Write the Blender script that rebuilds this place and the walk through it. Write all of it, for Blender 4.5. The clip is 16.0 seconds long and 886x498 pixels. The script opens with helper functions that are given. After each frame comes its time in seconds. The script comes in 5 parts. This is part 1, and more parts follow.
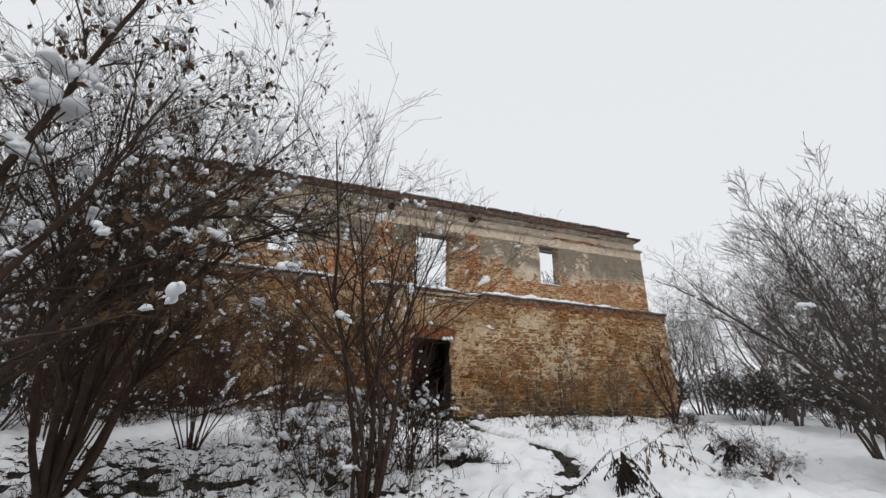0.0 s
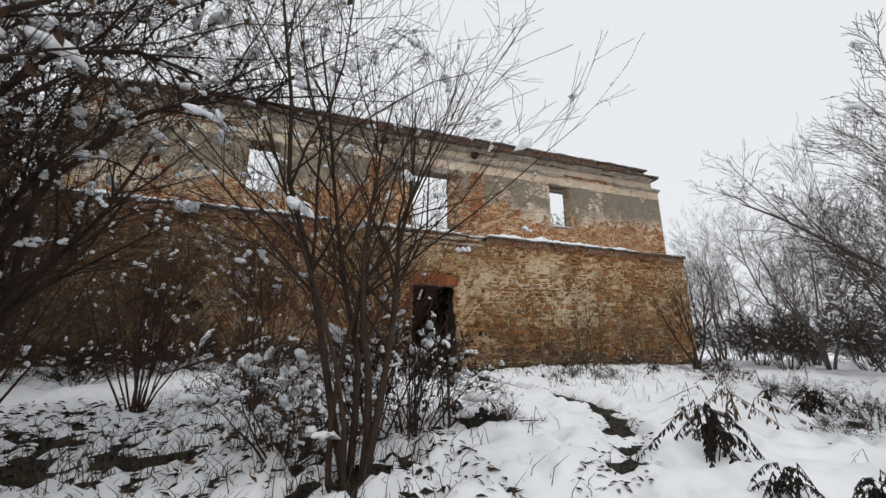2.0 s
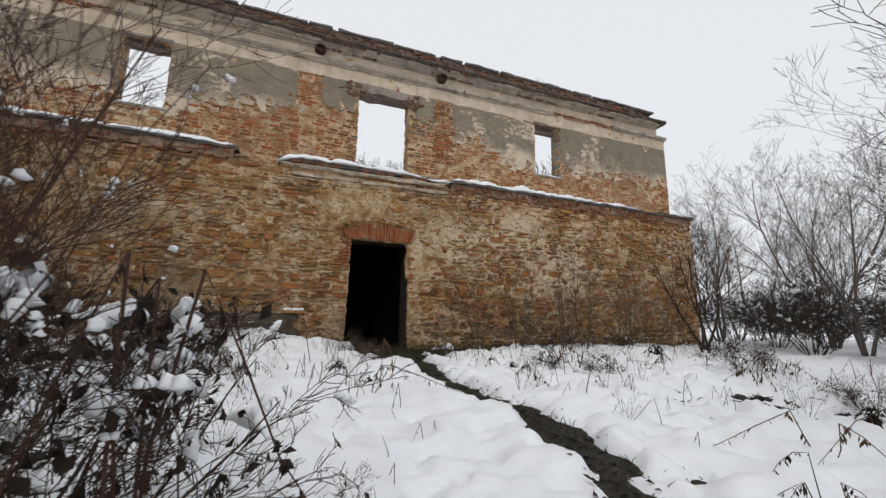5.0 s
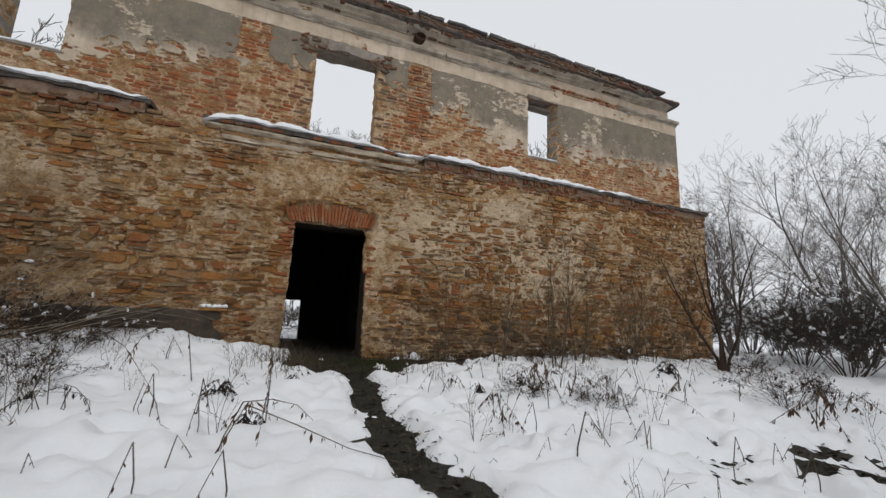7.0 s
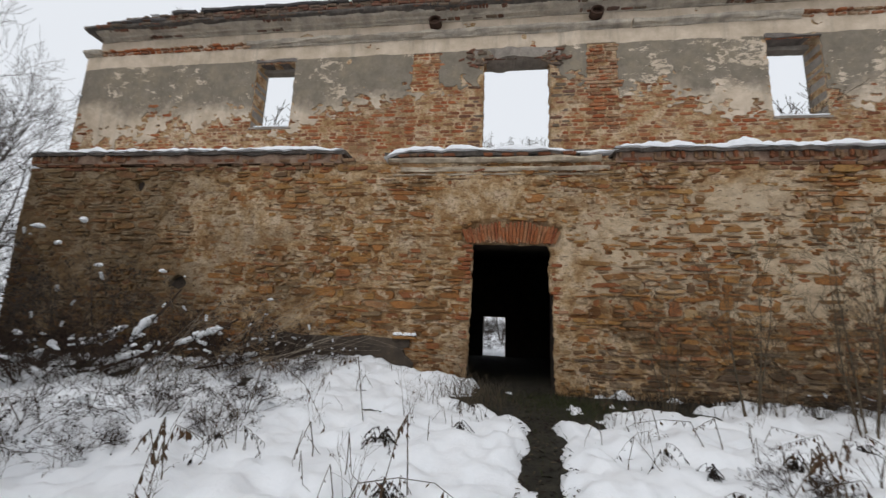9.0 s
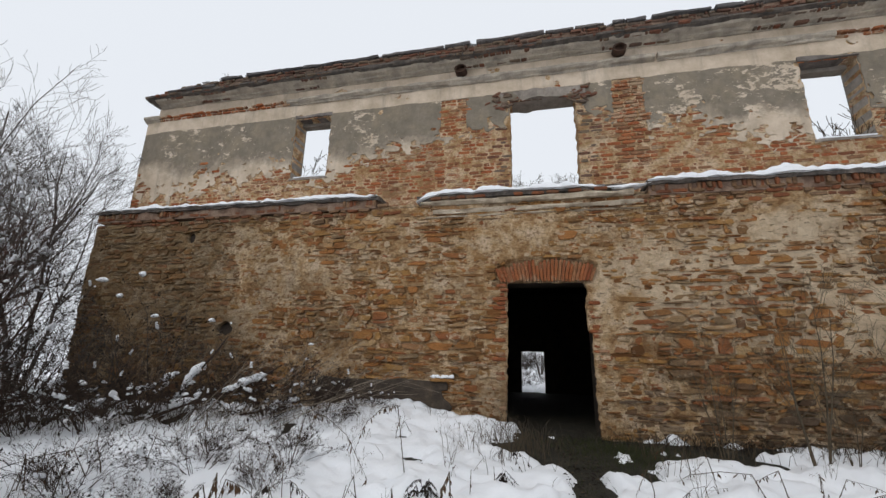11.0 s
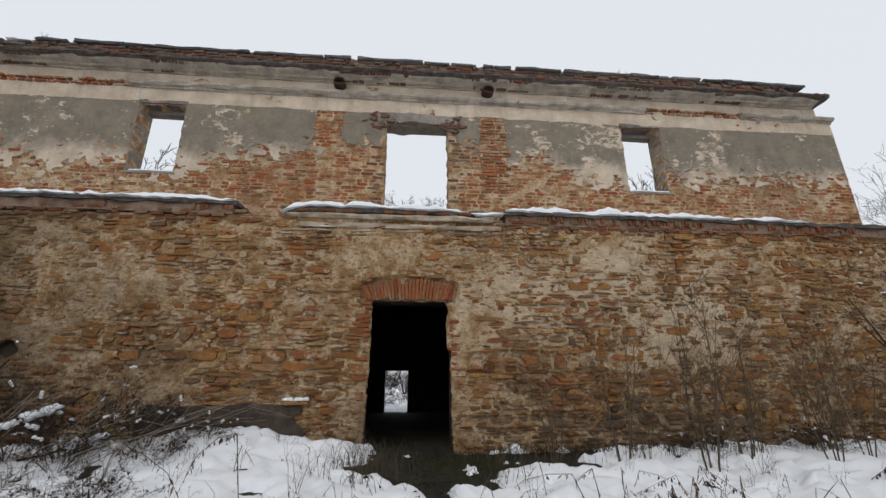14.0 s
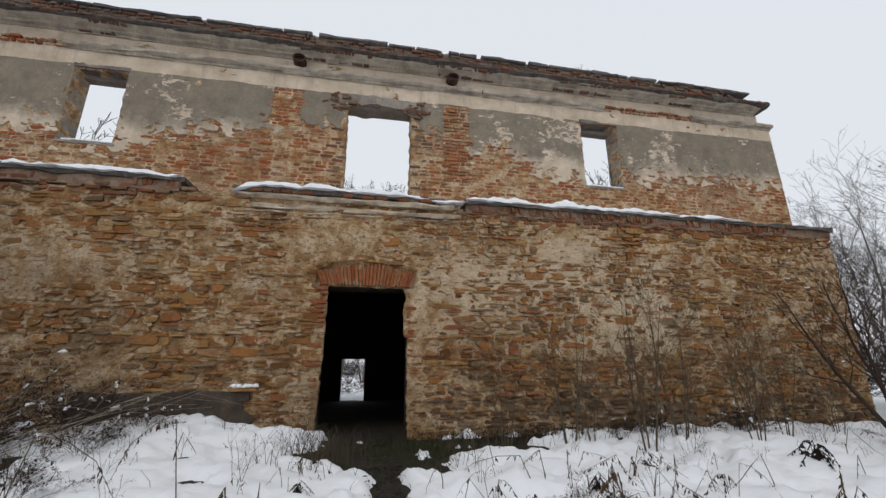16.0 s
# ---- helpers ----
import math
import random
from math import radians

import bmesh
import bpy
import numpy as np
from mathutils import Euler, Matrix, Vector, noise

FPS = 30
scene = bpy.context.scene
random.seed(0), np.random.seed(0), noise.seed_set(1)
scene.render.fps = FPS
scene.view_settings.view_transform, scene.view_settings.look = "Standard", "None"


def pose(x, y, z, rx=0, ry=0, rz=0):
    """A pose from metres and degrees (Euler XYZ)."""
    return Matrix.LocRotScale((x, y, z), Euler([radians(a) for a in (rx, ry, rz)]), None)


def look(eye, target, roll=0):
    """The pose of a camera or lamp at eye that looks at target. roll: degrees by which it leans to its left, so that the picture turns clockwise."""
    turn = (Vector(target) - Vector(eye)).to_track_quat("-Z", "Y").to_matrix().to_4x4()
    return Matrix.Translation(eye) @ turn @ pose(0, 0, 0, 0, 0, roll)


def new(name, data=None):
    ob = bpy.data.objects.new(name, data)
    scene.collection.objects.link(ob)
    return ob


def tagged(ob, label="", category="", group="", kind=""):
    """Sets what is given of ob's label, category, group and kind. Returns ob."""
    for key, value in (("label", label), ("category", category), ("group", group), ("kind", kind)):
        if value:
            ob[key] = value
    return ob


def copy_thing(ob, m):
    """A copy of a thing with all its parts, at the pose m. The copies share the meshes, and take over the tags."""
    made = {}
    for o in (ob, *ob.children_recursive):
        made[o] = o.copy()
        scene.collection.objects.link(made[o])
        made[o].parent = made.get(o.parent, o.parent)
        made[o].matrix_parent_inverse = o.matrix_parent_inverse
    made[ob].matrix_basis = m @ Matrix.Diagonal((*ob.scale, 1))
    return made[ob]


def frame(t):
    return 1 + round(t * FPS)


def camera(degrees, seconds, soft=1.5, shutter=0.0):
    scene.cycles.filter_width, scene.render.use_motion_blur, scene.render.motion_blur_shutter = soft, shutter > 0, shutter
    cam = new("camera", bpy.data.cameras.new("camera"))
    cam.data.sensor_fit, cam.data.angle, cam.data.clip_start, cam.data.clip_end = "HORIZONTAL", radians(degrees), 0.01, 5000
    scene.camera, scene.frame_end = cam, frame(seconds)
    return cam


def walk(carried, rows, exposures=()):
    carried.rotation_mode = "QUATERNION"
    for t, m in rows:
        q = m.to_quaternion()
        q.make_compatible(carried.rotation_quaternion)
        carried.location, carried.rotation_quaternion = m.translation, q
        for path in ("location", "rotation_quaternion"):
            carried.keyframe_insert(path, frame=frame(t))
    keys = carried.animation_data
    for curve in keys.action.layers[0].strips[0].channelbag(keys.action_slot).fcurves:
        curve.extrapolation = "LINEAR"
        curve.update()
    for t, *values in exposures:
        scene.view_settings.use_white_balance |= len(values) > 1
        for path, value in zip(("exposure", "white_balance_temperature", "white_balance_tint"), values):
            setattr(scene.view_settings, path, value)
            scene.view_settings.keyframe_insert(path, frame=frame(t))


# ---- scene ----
cam = camera(94.5, 16.0, 1.4, 0.15)
PATH = [
    (0, (0.012, -0.273, 1.828), (0.626, 1.501, 2.516), 1.1),
    (0.5, (0.008, -0.016, 1.785), (0.635, 1.756, 2.47), 0.8),
    (1, (0.091, 0.351, 1.709), (0.831, 2.101, 2.334), -0.3),
    (1.5, (0.27, 0.789, 1.702), (0.913, 2.613, 2.213), -0.5),
    (2, (0.461, 1.335, 1.688), (1.105, 3.161, 2.187), -0.2),
    (2.5, (0.757, 1.819, 1.72), (1.399, 3.651, 2.201), 0.4),
    (3, (1.009, 2.29, 1.72), (1.647, 4.132, 2.166), 0.2),
    (3.5, (1.313, 2.729, 1.734), (2.028, 4.56, 2.107), 0.1),
    (4, (1.649, 3.131, 1.785), (2.371, 4.962, 2.142), 0.5),
    (6.3, (3.211, 4.851, 1.937), (3.933, 6.681, 2.297), 1.8),
    (6.5, (3.331, 5.003, 1.946), (4.056, 6.831, 2.313), 2.0),
    (7, (3.638, 5.358, 1.984), (4.359, 7.189, 2.34), 2.3),
    (7.5, (3.947, 5.646, 2.071), (4.613, 7.502, 2.409), 2.6),
    (8, (4.166, 5.914, 2.174), (4.579, 7.844, 2.498), 3.8),
    (8.5, (4.265, 6.089, 2.277), (4.509, 8.046, 2.608), 4.1),
    (9, (4.299, 6.17, 2.323), (4.021, 8.118, 2.685), 2.4),
    (9.2, (4.311, 6.164, 2.339), (3.902, 8.081, 2.738), 2.8),
    (11.3, (4.297, 6.044, 2.505), (3.875, 7.928, 3.026), 1.0),
    (11.5, (4.283, 6.076, 2.516), (3.926, 7.97, 3.053), 0.6),
    (12, (4.276, 6.053, 2.474), (4.024, 7.954, 3.041), 0.5),
    (12.5, (4.345, 6.058, 2.455), (4.178, 7.962, 3.043), 0.5),
    (13, (4.336, 6.068, 2.465), (4.286, 7.977, 3.06), 0.2),
    (13.5, (4.356, 6.063, 2.463), (4.414, 7.97, 3.062), 0.2),
    (14, (4.406, 6.073, 2.46), (4.581, 7.973, 3.058), -0.3),
    (14.5, (4.433, 6.089, 2.444), (4.668, 7.984, 3.038), -0.1),
    (15, (4.471, 6.122, 2.408), (4.763, 8.01, 3.0), -0.2),
    (15.5, (4.495, 6.102, 2.401), (4.833, 7.989, 2.973), -0.0),
    (16, (4.476, 6.116, 2.403), (4.833, 8.005, 2.957), -0.2),
]
walk(cam, [(t, look(eye, target, roll)) for t, eye, target, roll in PATH],
     [(0, -0.02, 6500, 10), (0.6, 0.0, 6500, 10), (1.0, 0.2, 6500, 10), (1.4, 0.0, 6500, 10), (4.2, 0.03, 6500, 10), (6.3, -0.12, 6450, 10),
      (7.6, -0.14, 6450, 10), (8.5, -0.03, 6350, 10), (9.2, 0.0, 6350, 10), (11.3, 0.03, 6300, 10), (13, -0.03, 6300, 10), (16, -0.07, 6300, 10)])


# ---- daylight: a bright overcast winter sky, with a wide weak sun behind the cloud ----
world = bpy.data.worlds.new("overcast_sky")
scene.world = world
world.use_nodes = True
wn, wl = world.node_tree.nodes, world.node_tree.links
wn.clear()
sky = wn.new("ShaderNodeTexSky")
sky.sky_type, sky.sun_disc, sky.sun_elevation, sky.sun_rotation = "NISHITA", False, radians(32), radians(200)
sky.dust_density, sky.ozone_density = 4.0, 1.0
grey = wn.new("ShaderNodeHueSaturation")
grey.inputs["Saturation"].default_value = 0.12
scale = wn.new("ShaderNodeVectorMath")
scale.operation = "SCALE"
scale.inputs["Scale"].default_value = 0.035
cloud = wn.new("ShaderNodeMix")
cloud.data_type = "RGBA"
cloud.inputs["Factor"].default_value = 0.86
cloud.inputs["B"].default_value = (0.92, 0.945, 0.98, 1)
bg = wn.new("ShaderNodeBackground")
bg.inputs["Strength"].default_value = 1.0
out = wn.new("ShaderNodeOutputWorld")
wl.new(sky.outputs["Color"], grey.inputs["Color"])
wl.new(grey.outputs["Color"], scale.inputs[0])
wl.new(scale.outputs["Vector"], cloud.inputs["A"])
wl.new(cloud.outputs["Result"], bg.inputs["Color"])
wl.new(bg.outputs["Background"], out.inputs["Surface"])
sun_data = bpy.data.lights.new("sun", "SUN")
sun_data.energy, sun_data.angle, sun_data.color = 0.6, radians(25), (1.0, 0.96, 0.9)
sun = new("sun", sun_data)
sun.matrix_world = look((0, 0, 40), (8, 30, 0))

# ---- materials ----


class Nodes:
    """A small writer of node materials."""

    def __init__(self, name, rough=0.9, spec=0.2):
        self.m = bpy.data.materials.new(name)
        self.m.use_nodes = True
        self.n, self.l = self.m.node_tree.nodes, self.m.node_tree.links
        self.b = self.n["Principled BSDF"]
        self.b.inputs["Roughness"].default_value = rough
        self.b.inputs["Specular IOR Level"].default_value = spec
        self.geo = self.n.new("ShaderNodeNewGeometry")

    def tex(self, scale, detail=4.0, rough=0.6, stretch=(1, 1, 1), seed=0.0):
        mp = self.n.new("ShaderNodeMapping")
        mp.inputs["Scale"].default_value = stretch
        mp.inputs["Location"].default_value = (seed, seed * 0.7, seed * 1.3)
        self.l.new(self.geo.outputs["Position"], mp.inputs["Vector"])
        t = self.n.new("ShaderNodeTexNoise")
        t.inputs["Scale"].default_value, t.inputs["Detail"].default_value, t.inputs["Roughness"].default_value = scale, detail, rough
        self.l.new(mp.outputs["Vector"], t.inputs["Vector"])
        return t.outputs["Fac"]

    def ramp(self, fac, stops):
        r = self.n.new("ShaderNodeValToRGB")
        e = r.color_ramp.elements
        while len(e) < len(stops):
            e.new(0.5)
        for el, (p, c) in zip(e, stops):
            el.position = p
            el.color = (*c, 1) if isinstance(c, tuple) else (c, c, c, 1)
        self.l.new(fac, r.inputs["Fac"])
        return r.outputs["Color"]

    def mix(self, fac, a, b, blend="MIX"):
        m = self.n.new("ShaderNodeMix")
        m.data_type, m.blend_type = "RGBA", blend
        for key, v in (("Factor", fac), ("A", a), ("B", b)):
            s = m.inputs[key]
            if isinstance(v, bpy.types.NodeSocket):
                self.l.new(v, s)
            else:
                s.default_value = (*v, 1) if isinstance(v, tuple) else v
        return m.outputs["Result"]

    def math(self, op, a, b=0.0):
        m = self.n.new("ShaderNodeMath")
        m.operation = op
        for s, v in zip(m.inputs, (a, b)):
            if isinstance(v, bpy.types.NodeSocket):
                self.l.new(v, s)
            else:
                s.default_value = v
        return m.outputs["Value"]

    def piece(self):
        """A number of its own for each piece, whether it is an object or an island of a joined mesh."""
        o = self.n.new("ShaderNodeObjectInfo")
        return self.math("FRACT", self.math("ADD", o.outputs["Random"], self.geo.outputs["Random Per Island"]))

    def height(self):
        s = self.n.new("ShaderNodeSeparateXYZ")
        self.l.new(self.geo.outputs["Position"], s.inputs["Vector"])
        return s.outputs

    def west_dark(self, c):
        """A darker brown tone with a ragged edge over the west end of the wall."""
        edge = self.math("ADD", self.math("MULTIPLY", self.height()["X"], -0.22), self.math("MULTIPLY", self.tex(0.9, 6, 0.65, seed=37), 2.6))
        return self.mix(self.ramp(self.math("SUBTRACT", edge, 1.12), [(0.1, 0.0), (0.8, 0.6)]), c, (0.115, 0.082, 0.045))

    def done(self, colour, bump=None, strength=0.5, dist=0.01):
        self.l.new(colour, self.b.inputs["Base Color"])
        if bump is not None:
            b = self.n.new("ShaderNodeBump")
            b.inputs["Strength"].default_value, b.inputs["Distance"].default_value = strength, dist
            self.l.new(bump, b.inputs["Height"])
            self.l.new(b.outputs["Normal"], self.b.inputs["Normal"])
        return self.m


def stone_material(name, stops, dirt=0.5, stain=(0.10, 0.08, 0.06), smear=0.0, lime=(0.52, 0.42, 0.29), stained=False):
    """Stone or brick: a colour of its own for each piece, mottling, dirt, and ragged smears of old lime."""
    k = Nodes(name)
    c = k.ramp(k.piece(), stops)
    c = k.mix(k.ramp(k.tex(26, 7, 0.8), [(0.40, 0.0), (0.68, 0.75)]), c, k.mix(0.6, c, (0.05, 0.026, 0.012)))
    c = k.mix(k.ramp(k.tex(9, 5, 0.65, seed=3), [(0.45, 0.0), (0.75, dirt)]), c, stain)
    c = k.mix(k.ramp(k.tex(0.55, 5, 0.6, seed=9), [(0.52, 0.0), (0.72, dirt)]), c, stain)
    if smear:
        lump = k.math("ADD", k.math("MULTIPLY", k.tex(5.0, 8, 0.72, (1, 1, 1.5), 21), 0.6), k.math("MULTIPLY", k.tex(1.3, 4, 0.6, seed=23), 0.4))
        c = k.mix(k.ramp(lump, [(0.53, 0.0), (0.56, smear)]), c, k.mix(k.tex(16, 4, 0.7, seed=2), lime, (0.33, 0.24, 0.15)))
    gap = k.ramp(k.tex(11, 8, 0.72, (0.55, 1, 2.1), 51), [(0.575, 0.0), (0.66, 0.85)])
    c = k.mix(gap, c, (0.045, 0.024, 0.012))
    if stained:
        c = k.west_dark(c)
    return k.done(c, k.math("ADD", k.tex(60, 6, 0.75, seed=5), k.tex(18, 4, 0.7, seed=8)), 1.0, 0.025)


RUBBLE = stone_material("rubble_stone", [(0.0, (0.15, 0.065, 0.022)), (0.15, (0.43, 0.185, 0.058)), (0.30, (0.49, 0.27, 0.092)), (0.45, (0.25, 0.135, 0.058)),
                                         (0.58, (0.48, 0.208, 0.066)), (0.70, (0.36, 0.132, 0.054)), (0.82, (0.60, 0.40, 0.20)), (0.92, (0.18, 0.10, 0.054)), (1.0, (0.38, 0.27, 0.15))],
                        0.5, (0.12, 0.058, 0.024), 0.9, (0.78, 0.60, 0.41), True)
BASE_STONE = stone_material("dark_field_stone", [(0.0, (0.10, 0.058, 0.034)), (0.35, (0.20, 0.115, 0.058)), (0.6, (0.27, 0.14, 0.062)), (0.8, (0.15, 0.105, 0.07)), (1.0, (0.34, 0.225, 0.13))],
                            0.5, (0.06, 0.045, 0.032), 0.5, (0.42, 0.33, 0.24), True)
BRICK = stone_material("weathered_brick", [(0.0, (0.38, 0.105, 0.040)), (0.3, (0.52, 0.175, 0.068)), (0.55, (0.46, 0.20, 0.092)),
                                           (0.75, (0.24, 0.085, 0.042)), (1.0, (0.44, 0.26, 0.14))], 0.35, (0.12, 0.07, 0.04), 0.8, (0.60, 0.43, 0.285))
DARK_BRICK = stone_material("sooty_brick", [(0.0, (0.17, 0.085, 0.055)), (0.35, (0.28, 0.115, 0.07)), (0.6, (0.21, 0.155, 0.12)),
                                            (1.0, (0.25, 0.18, 0.12))], 0.6, (0.05, 0.045, 0.04))
LEDGE_BRICK = stone_material("damp_ledge_brick", [(0.0, (0.24, 0.085, 0.04)), (0.4, (0.34, 0.12, 0.052)), (0.7, (0.26, 0.15, 0.08)), (1.0, (0.38, 0.235, 0.135))], 0.5, (0.06, 0.05, 0.04))
ARCH_BRICK = stone_material("red_arch_brick", [(0.0, (0.28, 0.08, 0.032)), (0.4, (0.46, 0.155, 0.058)), (0.7, (0.36, 0.12, 0.05)), (1.0, (0.45, 0.21, 0.10))], 0.35, (0.10, 0.06, 0.04), 0.5)
COPING = stone_material("coping_stone", [(0.0, (0.13, 0.125, 0.125)), (0.5, (0.20, 0.185, 0.18)), (1.0, (0.26, 0.235, 0.215))], 0.4, (0.05, 0.05, 0.05))


def mortar_material(name, tint, stained=False):
    k = Nodes(name)
    c = k.ramp(k.tex(3.5, 6, 0.65), [(0.32, (0.30, 0.16, 0.066)), (0.44, (0.50, 0.315, 0.155)), (0.52, (0.67, 0.485, 0.29)), (0.64, (0.79, 0.61, 0.42))])
    c = k.mix(k.ramp(k.tex(22, 5, 0.7, seed=4), [(0.45, 0.0), (0.72, 0.75)]), c, (0.25, 0.14, 0.055))
    c = k.mix(k.ramp(k.tex(0.5, 5, 0.6, seed=9), [(0.5, 0.0), (0.72, 0.55)]), c, (0.13, 0.10, 0.075))
    c = k.mix(k.ramp(k.tex(9, 7, 0.78, (1, 1, 1.6), 31), [(0.52, 0.0), (0.60, 0.8)]), c, tint)
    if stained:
        # whiter lime left on part of the east half, with a ragged outline
        xyz = k.height()
        dx = k.math("MULTIPLY", k.math("SUBTRACT", xyz["X"], 8.8), 0.27)
        dz = k.math("MULTIPLY", k.math("SUBTRACT", xyz["Z"], 3.7), 0.75)
        far = k.math("ADD", k.math("MULTIPLY", dx, dx), k.math("MULTIPLY", dz, dz))
        wash = k.math("SUBTRACT", k.math("MULTIPLY", k.tex(1.6, 7, 0.7, seed=41), 2.2), far)
        c = k.mix(k.ramp(wash, [(0.1, 0.0), (0.7, 0.7)]), c, (0.79, 0.63, 0.44))
        c = k.west_dark(c)
    gap = k.ramp(k.tex(11, 8, 0.72, (0.55, 1, 2.1), 51), [(0.575, 0.0), (0.66, 0.8)])
    c = k.mix(gap, c, (0.06, 0.032, 0.016))
    bump = k.math("ADD", k.tex(12, 7, 0.78, seed=2), k.math("MULTIPLY", k.tex(60, 5, 0.75), 0.5))
    return k.done(c, bump, 1.0, 0.06)


def plaster_material():
    k = Nodes("weathered_plaster")
    xyz = k.height()
    beige = k.ramp(k.tex(2.2, 6, 0.65), [(0.3, (0.42, 0.335, 0.24)), (0.52, (0.56, 0.455, 0.345)), (0.72, (0.70, 0.585, 0.46))])
    greys = k.ramp(k.tex(3.0, 6, 0.7, seed=7), [(0.3, (0.135, 0.115, 0.087)), (0.6, (0.20, 0.171, 0.133)), (0.8, (0.285, 0.245, 0.19))])
    # the painted grey field keeps to a band under the frieze, with ragged edges and chips
    edge = k.math("MULTIPLY", k.math("SUBTRACT", k.tex(1.1, 6, 0.62, seed=11), 0.5), 1.5)
    low = k.ramp(k.math("SUBTRACT", k.math("ADD", xyz["Z"], k.math("ADD", edge, k.math("MULTIPLY", k.tex(9, 6, 0.75, seed=12), 0.5))), 6.95), [(0.15, 0.0), (0.62, 1.0)])
    high = k.math("LESS_THAN", k.math("ADD", xyz["Z"], k.math("MULTIPLY", edge, 0.12)), 8.22)
    chips = k.math("LESS_THAN", k.math("ADD", k.math("MULTIPLY", k.tex(6.0, 6, 0.75, (0.8, 1, 1.5), 13), 0.55), k.math("MULTIPLY", k.tex(0.8, 3, 0.6, seed=14), 0.45)), 0.565)
    field = k.math("MULTIPLY", k.math("MULTIPLY", low, high), chips)
    field = k.math("MULTIPLY", field, k.ramp(k.tex(11, 6, 0.8, seed=15), [(0.3, 1.0), (0.72, 0.82)]))
    clouds = k.ramp(k.tex(2.6, 7, 0.72, seed=29), [(0.48, 0.0), (0.66, 0.75)])
    greys = k.mix(clouds, greys, (0.26, 0.215, 0.15))
    c = k.mix(field, beige, greys)
    c = k.mix(k.ramp(k.tex(1.2, 6, 0.7, stretch=(3.0, 1, 0.35), seed=17), [(0.52, 0.0), (0.75, 0.5)]), c, (0.13, 0.115, 0.095))
    bump = k.math("ADD", k.tex(30, 6, 0.7), k.math("MULTIPLY", k.tex(5, 4, 0.6), 1.2))
    return k.done(c, bump, 0.6, 0.012)


def simple(name, stops, scale, bump_scale=40, strength=0.6, dist=0.01, rough=0.9, stretch=(1, 1, 1), spec=0.2):
    k = Nodes(name, rough, spec)
    c = k.ramp(k.tex(scale, 6, 0.65, stretch), stops)
    c = k.mix(k.ramp(k.tex(scale * 7, 4, 0.7, seed=6), [(0.4, 0.0), (0.75, 0.45)]), c, stops[0][1])
    return k.done(c, k.tex(bump_scale, 5, 0.7, stretch), strength, dist)


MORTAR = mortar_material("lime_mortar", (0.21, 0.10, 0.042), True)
BRICK_MORTAR = mortar_material("brick_dusted_mortar", (0.36, 0.135, 0.07))
PLASTER = plaster_material()
MOULDING = simple("stained_moulding", [(0.28, (0.22, 0.17, 0.125)), (0.5, (0.46, 0.38, 0.28)), (0.72, (0.66, 0.56, 0.44))], 4.0, 30, 0.6, 0.012)
GRIMY = simple("grimy_brick_core", [(0.3, (0.14, 0.085, 0.06)), (0.5, (0.26, 0.175, 0.125)), (0.75, (0.42, 0.32, 0.235))], 5.0, 25, 0.9, 0.03)
TAR = simple("black_wet_debris", [(0.3, (0.008, 0.008, 0.007)), (0.6, (0.017, 0.016, 0.014)), (0.8, (0.035, 0.032, 0.027))], 14.0, 40, 1.0, 0.02, 0.7)
LINTEL = simple("rough_concrete", [(0.3, (0.20, 0.172, 0.145)), (0.6, (0.35, 0.305, 0.26)), (0.8, (0.45, 0.395, 0.335))], 4.0, 25, 0.8, 0.02)
# near-black base colour stands in for the deep shade indoors
SHADED_INSIDE = simple("shade_darkened_brick", [(0.3, (0.045, 0.035, 0.028)), (0.7, (0.09, 0.07, 0.055))], 3.0, 20, 0.6, 0.02)
SNOW = simple("snow", [(0.2, (0.80, 0.82, 0.85)), (0.6, (0.87, 0.88, 0.90)), (0.8, (0.90, 0.91, 0.92))], 2.0, 26, 0.35, 0.03, 0.7)
SNOW.node_tree.nodes["Principled BSDF"].inputs["Subsurface Weight"].default_value = 0.0
SOIL = simple("wet_soil_and_leaf_litter", [(0.25, (0.020, 0.019, 0.014)), (0.5, (0.038, 0.034, 0.025)), (0.75, (0.065, 0.055, 0.038))], 6.0, 30, 1.0, 0.04, 0.8)
BARK = simple("dark_bark", [(0.3, (0.034, 0.022, 0.016)), (0.6, (0.065, 0.043, 0.032)), (0.8, (0.095, 0.067, 0.050))], 9.0, 60, 0.8, 0.006)
RED_BARK = simple("reddish_bark", [(0.3, (0.045, 0.024, 0.018)), (0.6, (0.085, 0.045, 0.034)), (0.8, (0.12, 0.068, 0.05))], 9.0, 60, 0.8, 0.006)
# bark of the far woods: distance haze is put into its paler colour
HAZED_BARK = simple("haze_paled_bark", [(0.3, (0.10, 0.086, 0.076)), (0.6, (0.155, 0.136, 0.122)), (0.8, (0.21, 0.188, 0.17))], 5.0, 40, 0.6, 0.006)
# brown-grey bark, lightened a step for haze over the farther shrubs
MID_BARK = simple("brown_grey_bark", [(0.3, (0.052, 0.042, 0.035)), (0.6, (0.088, 0.072, 0.061)), (0.8, (0.13, 0.109, 0.094))], 7.0, 50, 0.7, 0.006)
STRAW = simple("dry_weed", [(0.3, (0.055, 0.042, 0.028)), (0.6, (0.11, 0.085, 0.055)), (0.8, (0.17, 0.135, 0.09))], 12.0, 60, 0.5, 0.004)
PALE_STRAW = simple("pale_straw", [(0.3, (0.26, 0.21, 0.16)), (0.6, (0.38, 0.32, 0.25)), (0.8, (0.48, 0.42, 0.34))], 12.0, 60, 0.5, 0.004)
